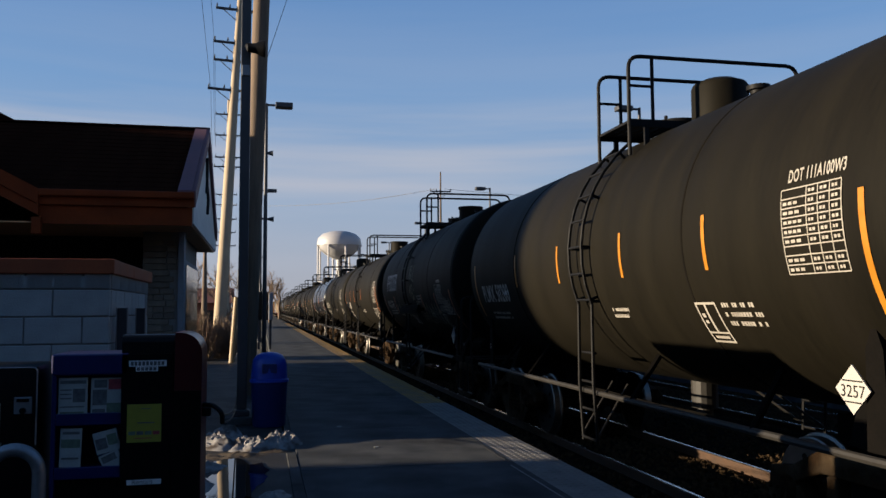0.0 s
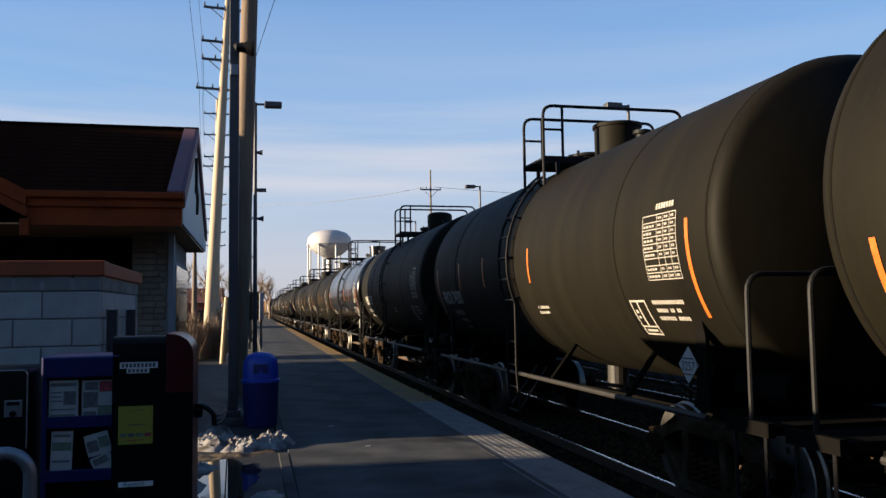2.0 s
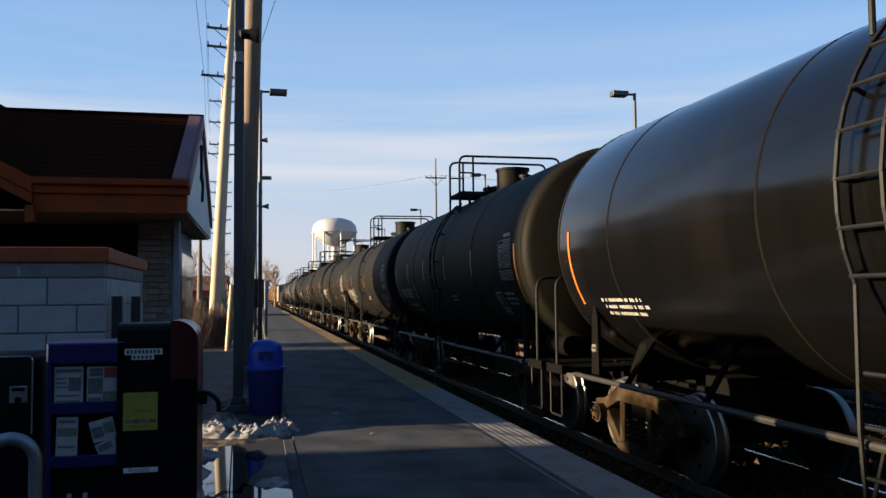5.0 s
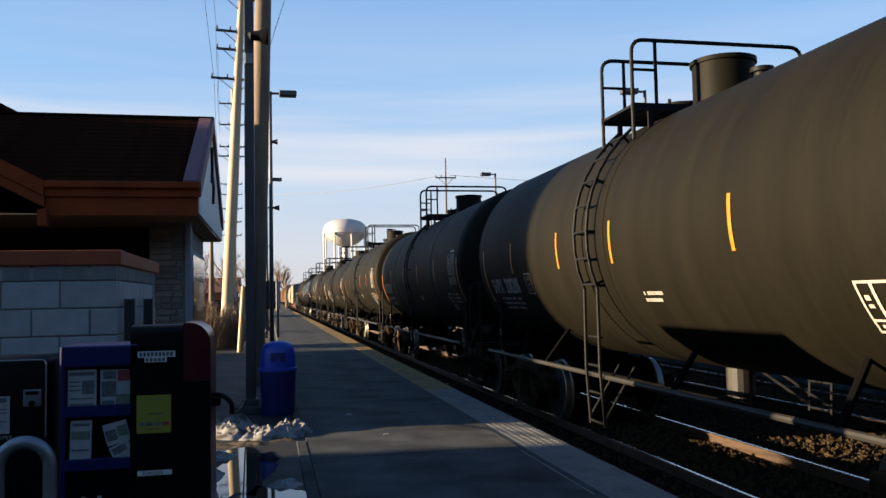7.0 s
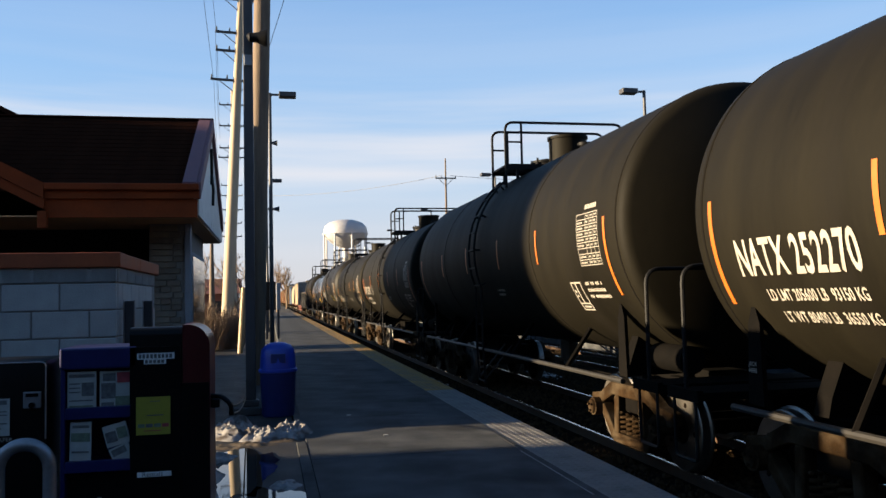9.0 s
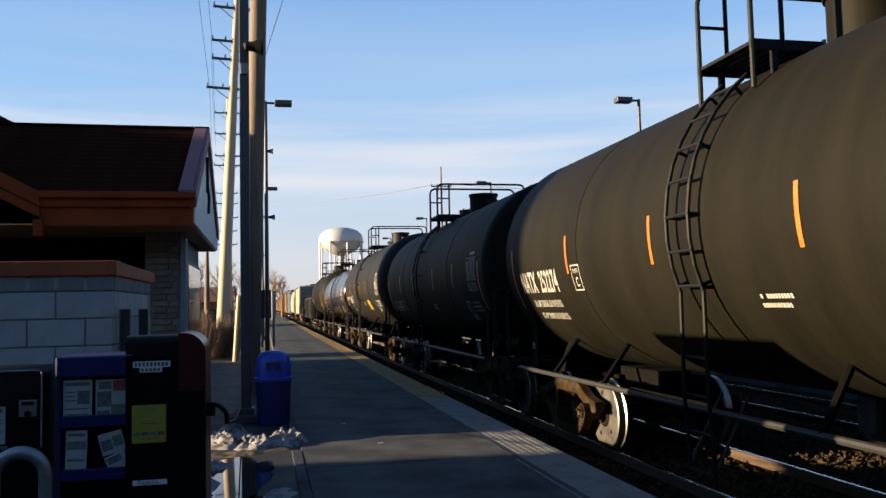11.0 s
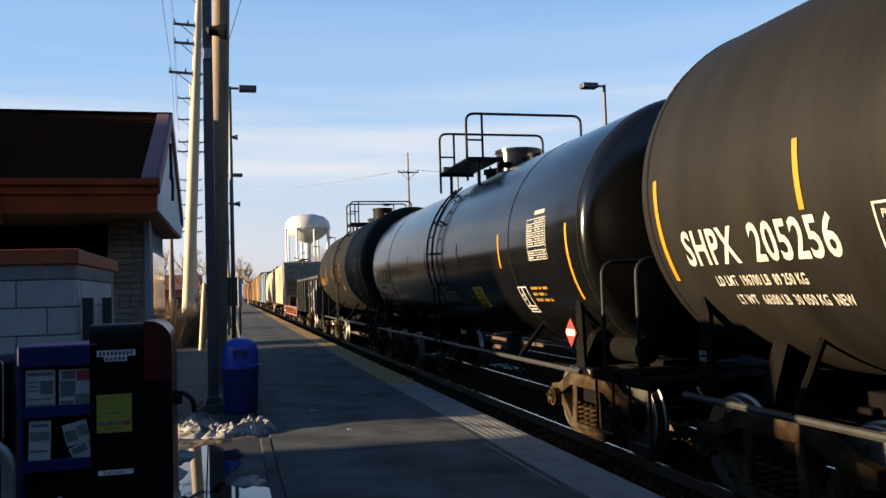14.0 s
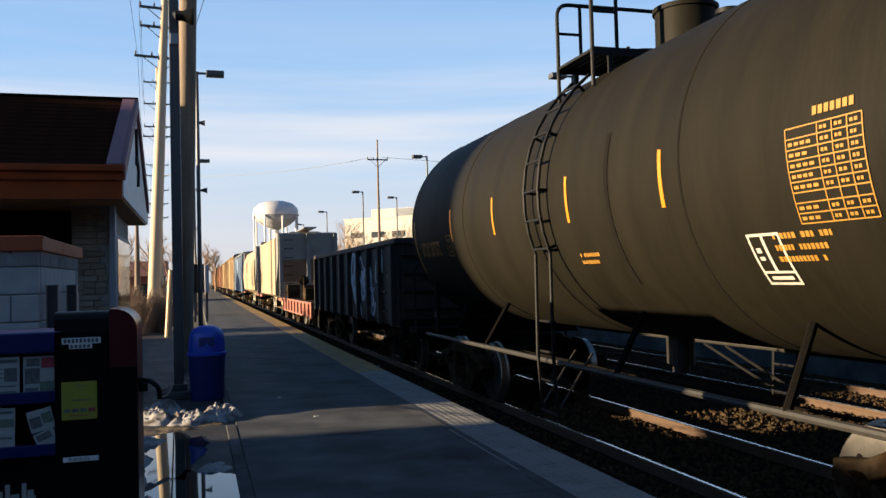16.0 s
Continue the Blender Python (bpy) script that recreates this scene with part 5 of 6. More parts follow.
    # ladder round the tank's flank
    for side in (-1, 1):
        arc = [a for a in np.linspace(radians(52), radians(-22), 10)]
        for dy in (-0.2, 0.2):
            pts = [(side * (R + 0.10) * math.cos(a), ly + dy, zc + (R + 0.10) * math.sin(a)) for a in arc]
            low = (side * (R + 0.10) * math.cos(radians(-22)), ly + dy * 1.0, zc - 0.62)
            pts += [(side * (R - 0.02), ly + dy * 1.05, 1.1), (side * (R - 0.06), ly + dy * 1.05, 0.42)]
            part("ladder_rail", tube(bmesh.new(), pts, 0.02, 6), "black", car)
        for k in range(7):
            a = radians(46 - 11 * k)
            p = (side * (R + 0.10) * math.cos(a), ly, zc + (R + 0.10) * math.sin(a))
            part("rung", tube(bmesh.new(), [(p[0], ly - 0.22, p[2]), (p[0], ly + 0.22, p[2])], 0.016, 6), "black", car)
            if k % 2 == 0:
                for dy in (-0.2, 0.2):
                    part("ladder_bracket", tube(bmesh.new(), [(p[0], ly + dy, p[2]), (side * (R - 0.01) * math.cos(a), ly + dy, zc + (R - 0.01) * math.sin(a))], 0.018, 5), "black", car)
        for z in (0.46, 0.80, 1.12, 1.46):
            part("rung", tube(bmesh.new(), [(side * (R - 0.05), ly - 0.21, z), (side * (R - 0.05), ly + 0.21, z)], 0.016, 6), "black", car)
        for dy in (-0.22, 0.22):
            part("ladder_brace", tube(bmesh.new(), [(side * (R - 0.06), ly + dy, 0.5), (side * 0.9, ly + dy + 0.45, 1.05)], 0.016, 5), "pipe", car)
        # running pipe with its struts
        part("side_pipe", tube(bmesh.new(), [(side * 1.46, -hl + 0.25, 1.0), (side * 1.46, hl - 0.25, 1.0)], 0.031, 8), "pipe", car, "worn grey pipe rail", smooth=True)
        for y in (-0.66 * hl, -0.24 * hl, 0.42 * hl, 0.70 * hl):
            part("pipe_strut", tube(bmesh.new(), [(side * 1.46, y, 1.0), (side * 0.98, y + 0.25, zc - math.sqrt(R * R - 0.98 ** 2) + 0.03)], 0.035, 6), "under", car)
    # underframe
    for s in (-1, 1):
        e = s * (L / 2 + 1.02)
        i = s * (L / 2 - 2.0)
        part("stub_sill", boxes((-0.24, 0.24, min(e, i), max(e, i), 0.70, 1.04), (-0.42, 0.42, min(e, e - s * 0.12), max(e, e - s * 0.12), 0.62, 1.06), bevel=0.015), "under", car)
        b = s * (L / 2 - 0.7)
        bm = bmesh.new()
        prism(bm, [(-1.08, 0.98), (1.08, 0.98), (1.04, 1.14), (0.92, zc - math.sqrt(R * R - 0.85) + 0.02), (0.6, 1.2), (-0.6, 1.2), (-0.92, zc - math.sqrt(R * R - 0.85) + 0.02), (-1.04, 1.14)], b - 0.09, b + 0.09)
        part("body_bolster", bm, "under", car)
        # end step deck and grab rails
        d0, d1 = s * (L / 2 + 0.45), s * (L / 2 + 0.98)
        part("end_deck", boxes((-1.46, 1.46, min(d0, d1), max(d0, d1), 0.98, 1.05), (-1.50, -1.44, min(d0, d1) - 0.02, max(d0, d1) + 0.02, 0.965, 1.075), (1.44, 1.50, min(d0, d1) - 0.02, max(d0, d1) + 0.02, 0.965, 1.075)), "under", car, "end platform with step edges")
        y = s * (L / 2 + 0.72)
        part("end_handrail", tube(bmesh.new(), bent([(-1.45, y, 1.05), (-1.45, y, 2.22), (1.45, y, 2.22), (1.45, y, 1.05)], 0.16, 5), 0.022), "black", car, smooth=True)
        for side in (-1, 1):
            part("sill_step", tube(bmesh.new(), bent([(side * 1.47, y - 0.2, 0.98), (side * 1.47, y - 0.2, 0.42), (side * 1.47, y + 0.2, 0.42), (side * 1.47, y + 0.2, 0.98)], 0.05, 3), 0.016, 6), "black", car)
            # gusset plate with a diamond hole
            g = s * (L / 2 - 0.2)
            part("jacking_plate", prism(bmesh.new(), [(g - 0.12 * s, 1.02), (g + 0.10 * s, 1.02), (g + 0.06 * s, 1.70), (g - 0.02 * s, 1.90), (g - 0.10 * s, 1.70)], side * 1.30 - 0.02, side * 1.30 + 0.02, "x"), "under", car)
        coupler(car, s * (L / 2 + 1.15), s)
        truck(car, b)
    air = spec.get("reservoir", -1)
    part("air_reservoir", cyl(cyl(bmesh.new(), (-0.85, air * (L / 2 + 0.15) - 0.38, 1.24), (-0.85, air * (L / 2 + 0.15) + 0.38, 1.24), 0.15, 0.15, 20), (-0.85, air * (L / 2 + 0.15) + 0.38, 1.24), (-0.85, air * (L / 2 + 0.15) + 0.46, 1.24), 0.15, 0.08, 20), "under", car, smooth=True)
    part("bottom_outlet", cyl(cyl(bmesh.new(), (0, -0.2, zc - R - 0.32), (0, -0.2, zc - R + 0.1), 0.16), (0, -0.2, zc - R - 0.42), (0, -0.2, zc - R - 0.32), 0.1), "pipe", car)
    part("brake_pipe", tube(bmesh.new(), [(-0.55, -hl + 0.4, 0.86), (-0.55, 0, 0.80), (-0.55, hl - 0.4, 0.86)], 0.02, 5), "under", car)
    # reflective tape
    sm = spec.get("stripe", "stripe")
    tall = spec.get("end_tape", 0.92)
    v0 = spec.get("tape_v", -0.10)
    for u in (-L / 2, L / 2) if tall else ():
        part("reflective_tape", wrap(flat((-0.028, 0.028, -tall / 2, tall / 2)), R, zc, u, v0 - 0.26), sm, car)
    for u in spec.get("tapes", ()):
        part("reflective_tape", wrap(flat((-0.026, 0.026, -0.24, 0.24)), R, zc, u, v0), sm, car)
    # stencils: reporting mark at the far end, table at the near end
    mk, hh = spec.get("mark_mat", "mark"), spec.get("size", 0.40)
    u = -L / 2
    if spec.get("mark"):
        words(car, R, zc, u + spec.get("mark_u", 0.3), spec.get("mark_v", -0.43), spec["mark"], hh, mk, spec.get("narrow", 0.53), left=True)
    for k, (txt, uu, vv, sz) in enumerate(spec.get("words", ())):
        words(car, R, zc, u + uu, vv, txt, sz, mk, 0.58, left=True)
    if spec.get("lines"):
        small_lines(car, R, zc, u + 1.15, -0.78, 1.2, spec["lines"], mk)
    if spec.get("table", 1):
        stencil_table(car, R, zc, L / 2 - spec.get("table_u", 0.5), spec.get("table_v", -0.12), 0.64, spec.get("table_h", 0.62), spec.get("table_mat", "mark"), heading=not spec.get("placard") == "3257" or not spec.get("round_dome"))
    framed_panel(car, R, zc, L / 2 - spec.get("panel_u", 1.25), spec.get("panel_v", -0.84))
    small_lines(car, R, zc, L / 2 - spec.get("panel_u", 1.25) + spec.get("panel_off", 0.62), -0.68, 0.62, 3, mk)
    small_lines(car, R, zc, 0.9, -0.72, 0.5, 2, mk, 0.04, 0.08)
    if spec.get("plate_c"):
        w, h, t, uu = 0.27, 0.33, 0.016, spec["plate_c"]
        part("plate_frame", wrap(flat((-w / 2, w / 2, h / 2 - t, h / 2), (-w / 2, w / 2, -h / 2, -h / 2 + t), (-w / 2, -w / 2 + t, -h / 2 + t, h / 2 - t), (w / 2 - t, w / 2, -h / 2 + t, h / 2 - t)), R, zc, u + uu, spec.get("mark_v", -0.43) + 0.03), mk, car)
        words(car, R, zc, u + uu, spec.get("mark_v", -0.43) - 0.03, "C", 0.17, mk, 0.7)
        words(car, R, zc, u + uu, spec.get("mark_v", -0.43) + 0.115, "PLATE", 0.075, mk, 0.7)
    # jacking notice on the far gusset
    for k, txt in enumerate(("JACK", "HERE")):
        lt = letters(txt, 0.052)
        bmesh.ops.transform(lt, matrix=pose(-1.326, L / 2 - 0.19, 1.36 - 0.055 * k, 90, 0, -90), verts=lt.verts)
        part("lettering", lt, "mark", car)
    if spec.get("end_words"):
        lt = letters("INCH COMP SH", 0.12, 1.05, 0.02)
        bmesh.ops.transform(lt, matrix=pose(-1.505, -L / 2 - 0.72, 0.99, 90, 0, -90) @ Matrix.Diagonal((0.8, 1, 1, 1)), verts=lt.verts)
        part("lettering", lt, "mark", car)
    if spec.get("placard"):
        placard(car, -1.345, -L / 2 + 0.40, 1.42, spec["placard"], spec.get("red"))
    return car, R, zc, L


def put_tank_cars():
    """far_at: when each car's far tape passes the mark 8.25 m ahead."""
    grey = "dusty black tank car with white stencils and rusty trucks"
    specs = [
        (0.51, dict(narrow=0.66, mark_u=0.38, mark="PLMX 50200", lines=2, tapes=(-2.48, -0.68, 1.22, 2.92), stripe="stripe", ladder=-0.2, panel_u=2.15, panel_off=0.55, end_words=1, round_dome=1, dome=(0.33, 0.45), placard="3257", rings=2, words=(("DOT 111A100W3", 8.95, 0.28, 0.13),), label="dusty black tank car with yellow tape, white table and placard")),
        (1.57, dict(R=1.57, zc=2.68, ladder=0.28, mark_u=0.42, mark_v=-0.58, mark="PROX 73465", size=0.34, lines=2, tapes=(-2.7, -0.69, 1.4, 2.93), tape_v=-0.58, end_tape=1.08, table_u=1.04, table_v=-0.48, panel_v=-1.06, stripe="stripe_orange", mat="tank_brown", rings=2, graffiti=1, placard="3257", dome=(0.3, 0.4), label="dusty black tank car covered with cream graffiti and block letters")),
        (2.73, dict(narrow=0.68, mark="PROX 74300", size=0.36, lines=0, mark_v=-0.5, tapes=(-3.2, -1.6, 0.7), stripe="stripe_orange", label="dusty black tank car with orange tape and white stencils", rings=3, placard="3257", words=(("LD LMT 180500 LB", 0.75, -0.80, 0.13), ("LT WT 72500 LB", 0.85, -0.98, 0.13), ("NEW 3 93", 0.95, -1.15, 0.12)))),
        (3.85, dict(narrow=0.66, mark_u=0.38, mark="PLMX  50527", end_tape=0, lines=0, tapes=(), words=(("LD LMT 190000 LBS  86200 KGS", 0.45, -0.78, 0.13), ("LT WT 73000 LBS  33100 KGS", 0.55, -0.98, 0.13)), label="dusty black tank car with white numbers and a round dome", stripe="stripe_white", round_dome=1, dome=(0.36, 0.5), rings=2)),
        (5.06, dict(mark="", lines=3, tapes=(1.2, 2.9), mat="tank_gloss", stripe="stripe_orange", placard="3257", label="glossy black tank car with orange tape and white placard", rings=4)),
        (6.28, dict(mark="TILX  253331", narrow=0.68, size=0.33, lines=0, words=(("LD LMT  189200 LB 85800 KG", 0.85, -0.96, 0.13), ("LT WT    73800 LB 33500 KG", 0.98, -1.13, 0.13)), mark_u=0.5, mark_v=-0.62, tapes=(-3.6, -1.6, 0.55, 2.75), plate_c=2.3, label=grey, rings=2)),
        (7.50, dict(mark="SHPX  208200", narrow=0.66, size=0.35, lines=3, mark_v=-0.55, tapes=(-3.66, -1.56, 0.17, 2.62), plate_c=2.3, label="dusty black tank car with yellow tape and tall open dome", dome=(0.36, 0.52), rings=1, ladder=0.45)),
        (8.77, dict(soft_head=1, mark="NATX 252270", size=0.42, stripe="stripe_orange", tapes=(-3.6, -1.2, 1.0, 3.2), plate_c=2.55, words=(("LD LMT 205600 LB  93150 KG", 0.55, -0.74, 0.14), ("LT WT 80400 LB  36550 KG", 0.62, -0.94, 0.14)), label="dusty black tank car with large white numbers and orange tape", rings=2)),
        (10.05, dict(R=1.59, zc=2.74, mark="NATX 252270", size=0.0, stripe="stripe_orange", tapes=(-3.2, -1.0, 1.2, 3.2), label="dusty black tank car with orange tape and scratched head", mat="tank_brown", rings=2)),
        (11.30, dict(R=1.57, zc=2.67, mark="NATX  252274", size=0.42, words=(("LD LMT 205600 LB  93150 KG", 0.55, -0.74, 0.14), ("LT WT 80400 LB  36550 KG", 0.62, -0.94, 0.14)), stripe="stripe_orange", tapes=(-3.2, -0.9, 1.4, 3.4), plate_c=2.5, lines=0, label="dusty black tank car with large white numbers", rings=2)),
        (12.53, dict(mark="TILX  253333", narrow=0.64, size=0.33, mark_u=0.55, mark_v=-0.68, ladder=0.4, tapes=(-3.3, -1.27, 1.3, 3.3), plate_c=2.15, lines=2, label=grey, rings=2)),
        (13.78, dict(soft_head=1, R=1.61, zc=2.78, mark="SHPX  205256", size=0.42, narrow=0.68, mark_v=-0.55, tapes=(-3.6, -1.85, 0.2, 1.8), plate_c=2.6, words=(("LD LMT  196700 LB  89 250 KG", 0.58, -0.84, 0.13), ("LT WT   66300 LB  30 050 KG  NEW", 0.72, -1.02, 0.13)), label="dusty black tank car with yellow sticker and tall dome", mat="tank_dark", rings=2, yellow=1)),
        (15.22, dict(mark="UTLX 200844", size=0.42, narrow=0.60, mark_v=-0.28, mark_mat="mark_yellow", tapes=(-4.65, -2.3, -0.65, 1.75, 4.0), table_h=0.52, table_v=-0.02, mat="tank_gloss", lines=0, words=(("THE TANK CAR PEOPLE", 0.42, -0.54, 0.13), ("LD LMT  194300 LB  88 150 KG", 0.55, -0.84, 0.13), ("LT WT   68700 LB  31 150 KG", 0.68, -1.02, 0.13), ("NEW 09-1988", 0.78, -1.19, 0.12)), R=1.54, zc=2.60, deck=(0.95, 0.20), hoop=1.0, table_mat="mark", label="long glossy black tank car with yellow lettering", placard="x", red=1, rings=3, dome=(0.42, 0.42), ladder=-0.2, yellow=1, table_u=0.95, panel_u=1.88, plate_c=2.15)),
        (16.47, dict(soft_head=1, mark="UTLX 207372", size=0.33, mark_mat="mark_yellow", table_mat="mark_yellow", tapes=(-3.36, -1.53, 0.68, 2.48), ladder=0.0, R=1.61, zc=2.85, lines=0, label="dusty black tank car with yellow lettering and a dark rust stripe", rings=2, table_u=1.15, table_v=-0.28, panel_u=1.9, panel_off=0.35, plate_c=1.9, rust=1)),
    ]
    G = 2.2
    prev = None
    for far_at, sp in specs:
        far = 8.25 + SPEED * far_at
        L = 9.7 if prev is None else far - prev - G
        c = far - L / 2
        if sp.get("size") == 0.0:
            sp["mark"] = ""
        car, R, zc, L = tank_car(c, L, sp)
        if sp.get("graffiti"):
            u = -L / 2
            # block name across the flank, as plain outlined shapes
            bl = []
            for k in range(6):
                x, w, h, t = 0.70 + 0.29 * k, 0.24, 0.46, 0.07
                bl += [(x, x + t, 0, h), (x + t, x + w, h - t, h), (x + w - t, x + w, h * 0.45, h - t)]
                if k in (2, 3, 4):
                    bl += [(x + t, x + w, 0, t), (x + w - t, x + w, t, h * 0.45)]
                elif k != 0:
                    bl += [(x + t, x + w - t, h * 0.42, h * 0.42 + t), (x + w - t, x + w, 0, h * 0.42)]
                else:
                    bl += [(x + t, x + w - t, h * 0.42, h * 0.42 + t)]
            fb = flat(*bl)
            for q in fb.verts:
                q.co.x += q.co.y * 0.16
            part("block_letters", wrap(fb, R, zc, u, -0.16), "mark", car, "white block name shapes")
            kill = [[(0, 0), (0.06, 0.62)], [(0.30, 0.58), (0.05, 0.28), (0.26, 0.02)], [(0.42, 0.0), (0.46, 0.40)], [(0.47, 0.52), (0.48, 0.56)], [(0.62, 0.60), (0.60, 0.02), (0.84, 0.0)], [(0.98, 0.58), (0.96, -0.04), (1.24, -0.10)],
                    [(0.0, -0.72), (0.14, -0.18), (0.30, -0.74)], [(0.06, -0.50), (0.26, -0.50)], [(0.48, -0.20), (0.46, -0.86), (0.70, -0.82)], [(0.80, -0.20), (0.80, -0.86), (1.12, -0.70)],
                    [(1.22, -0.52), (1.26, -0.44)], [(1.38, -0.48), (1.42, -0.40)], [(1.20, -1.2), (1.34, -0.85), (1.46, -1.15)], [(1.6, -1.15), (1.72, -0.8), (1.84, -1.1)]]
            for ln in kill:
                part("graffiti_stroke", wrap(ribbon([[(0.5 * a, 0.62 * b) for a, b in ln]], 0.032), R, zc, 0.0, 0.06, 0.009), "graffiti", car, "cream sprayed stroke")
            rg = random.Random(3)

            def scrawl(x0, x1, mid, tall, loops, w, mat, label):
                """One run of slanted sprayed loops, uneven in height."""
                amp = [rg.uniform(0.55, 1.0) for k in range(loops + 2)]
                pts = []
                for k in range(loops * 12 + 1):
                    f = k / 12
                    q = amp[int(f)] * (1 - f % 1) + amp[int(f) + 1] * (f % 1)
                    pts.append((x0 + (x1 - x0) * f / loops + 0.07 * math.sin(2 * math.tau * f) - 0.05 * math.cos(math.tau * f), mid + 0.5 * tall * q * math.sin(math.tau * f) - 0.06 * f / loops))
                part("graffiti", wrap(ribbon([pts], w), R, zc, 0.0, 0.0, 0.009), mat, car, label)
            scrawl(-2.5, -0.1, -0.74, 0.46, 8, 0.026, "graffiti", "cream sprayed scrawl")
            scrawl(0.55, 3.15, -0.80, 0.62, 9, 0.030, "graffiti", "long cream sprayed scrawl")
            scrawl(3.75, 4.35, -0.62, 0.42, 6, 0.018, "mark", "pale sprayed tag")
            scrawl(-0.75, -0.25, -1.0, 0.30, 5, 0.026, "mark", "white sprayed tag")
            for uu, vv, n in ((1.05, -0.40, 3), (1.15, -0.86, 3), (2.15, -0.86, 2), (1.75, -1.12, 1)):
                small_lines(car, R, zc, uu, vv, 0.5, n, "mark", 0.035, 0.07)
            for side in (-1, 1):
                part("side_channel", boxes((side * R - 0.09, side * R + 0.09, -1.6, 1.0, zc - 0.74, zc - 0.66), (side * R - 0.06, side * R - 0.02, -1.6, 1.0, zc - 0.80, zc - 0.60)), "under", car)
        if sp.get("yellow"):
            part("notice", wrap(flat((-0.26, 0.26, -0.19, 0.19)), R, zc, 2.5 if L > 12 else 2.0, -0.80), "yellow_notice", car, "yellow safety notice")
            part("notice_bars", wrap(flat(*[(-0.18 + 0.06 * i, -0.14 + 0.06 * i, 0.11 - 0.09 * j, 0.15 - 0.09 * j) for i in range(6) for j in range(4)]), R, zc, 2.5 if L > 12 else 2.0, -0.80, 0.009), "black", car)
        if sp.get("rust"):
            part("dark_streak", wrap(flat((-0.035, 0.035, -0.75, 0.75)), R, zc, 1.55, -0.3), "seam", car, "dark rust streak down the flank")
        prev = far
    return prev


FAR = put_tank_cars()


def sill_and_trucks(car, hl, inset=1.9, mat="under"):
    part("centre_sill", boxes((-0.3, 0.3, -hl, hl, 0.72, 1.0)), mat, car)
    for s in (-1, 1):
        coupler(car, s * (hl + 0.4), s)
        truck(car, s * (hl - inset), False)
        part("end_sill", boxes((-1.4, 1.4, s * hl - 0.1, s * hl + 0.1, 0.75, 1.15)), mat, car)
        for side in (-1, 1):
            part("sill_step", tube(bmesh.new(), bent([(side * 1.42, s * hl - s * 0.3 - 0.2, 0.8), (side * 1.42, s * hl - s * 0.3 - 0.2, 0.4), (side * 1.42, s * hl - s * 0.3 + 0.2, 0.4), (side * 1.42, s * hl - s * 0.3 + 0.2, 0.8)], 0.05, 3), 0.018, 6), "black", car)


def gondola(y0, L):
    car = thing("gondola_car", "black ribbed gondola car with pale blue graffiti", "gondola car", TRACK, y0, RAIL, group="freight train")
    CARS.append((car, y0))
    hl = L / 2
    sill_and_trucks(car, hl)
    part("floor", boxes((-1.4, 1.4, -hl, hl, 1.0, 1.12)), "gondola", car)
    for s in (-1, 1):
        part("side_wall", boxes((s * 1.42 - 0.03, s * 1.42 + 0.03, -hl, hl, 1.12, 2.66)), "gondola", car)
        part("end_wall", boxes((-1.38, 1.38, s * hl - 0.04, s * hl + 0.04, 1.12, 2.66)), "gondola", car)
        part("top_chord", boxes((s * 1.44 - 0.08, s * 1.44 + 0.08, -hl - 0.06, hl + 0.06, 2.66, 2.78), bevel=0.02), "gondola", car)
        part("end_chord", boxes((-1.36, 1.36, s * hl - 0.09, s * hl + 0.09, 2.66, 2.78), bevel=0.02), "gondola", car)
        for k in range(10):
            y = -hl + 0.25 + (L - 0.5) * k / 9
            part("side_post", boxes((s * 1.5 - 0.06, s * 1.5 + 0.06, y - 0.07, y + 0.07, 1.0, 2.66), bevel=0.015), "gondola", car)
        for k in range(4):
            part("end_rib", boxes((-1.36, 1.36, s * (hl + 0.08) - 0.05, s * (hl + 0.08) + 0.05, 1.35 + 0.36 * k, 1.44 + 0.36 * k)), "gondola", car)
        for k in range(5):
            part("ladder_rung", tube(bmesh.new(), [(-1.6, s * (hl - 0.6) - 0.2, 1.3 + 0.4 * k), (-1.6, s * (hl - 0.6) + 0.2, 1.3 + 0.4 * k)], 0.016, 6), "black", car)
    rg = random.Random(11)
    for k in range(22):
        y, z = rg.uniform(-1.7, 1.7), rg.uniform(1.35, 2.35)
        pts = [(y + 0.28 * math.sin(4 * f + k), z + 0.30 * math.cos(5 * f + 2 * k)) for f in np.linspace(0, 1, 10)]
        b = ribbon([pts], rg.uniform(0.06, 0.16))
        for q in b.verts:
            q.co = Vector((-1.456 - 0.001 * k, -2.5 - q.co.x, q.co.y))
        part("graffiti_stroke", b, "graffiti_blue", car, "pale blue sprayed stroke")


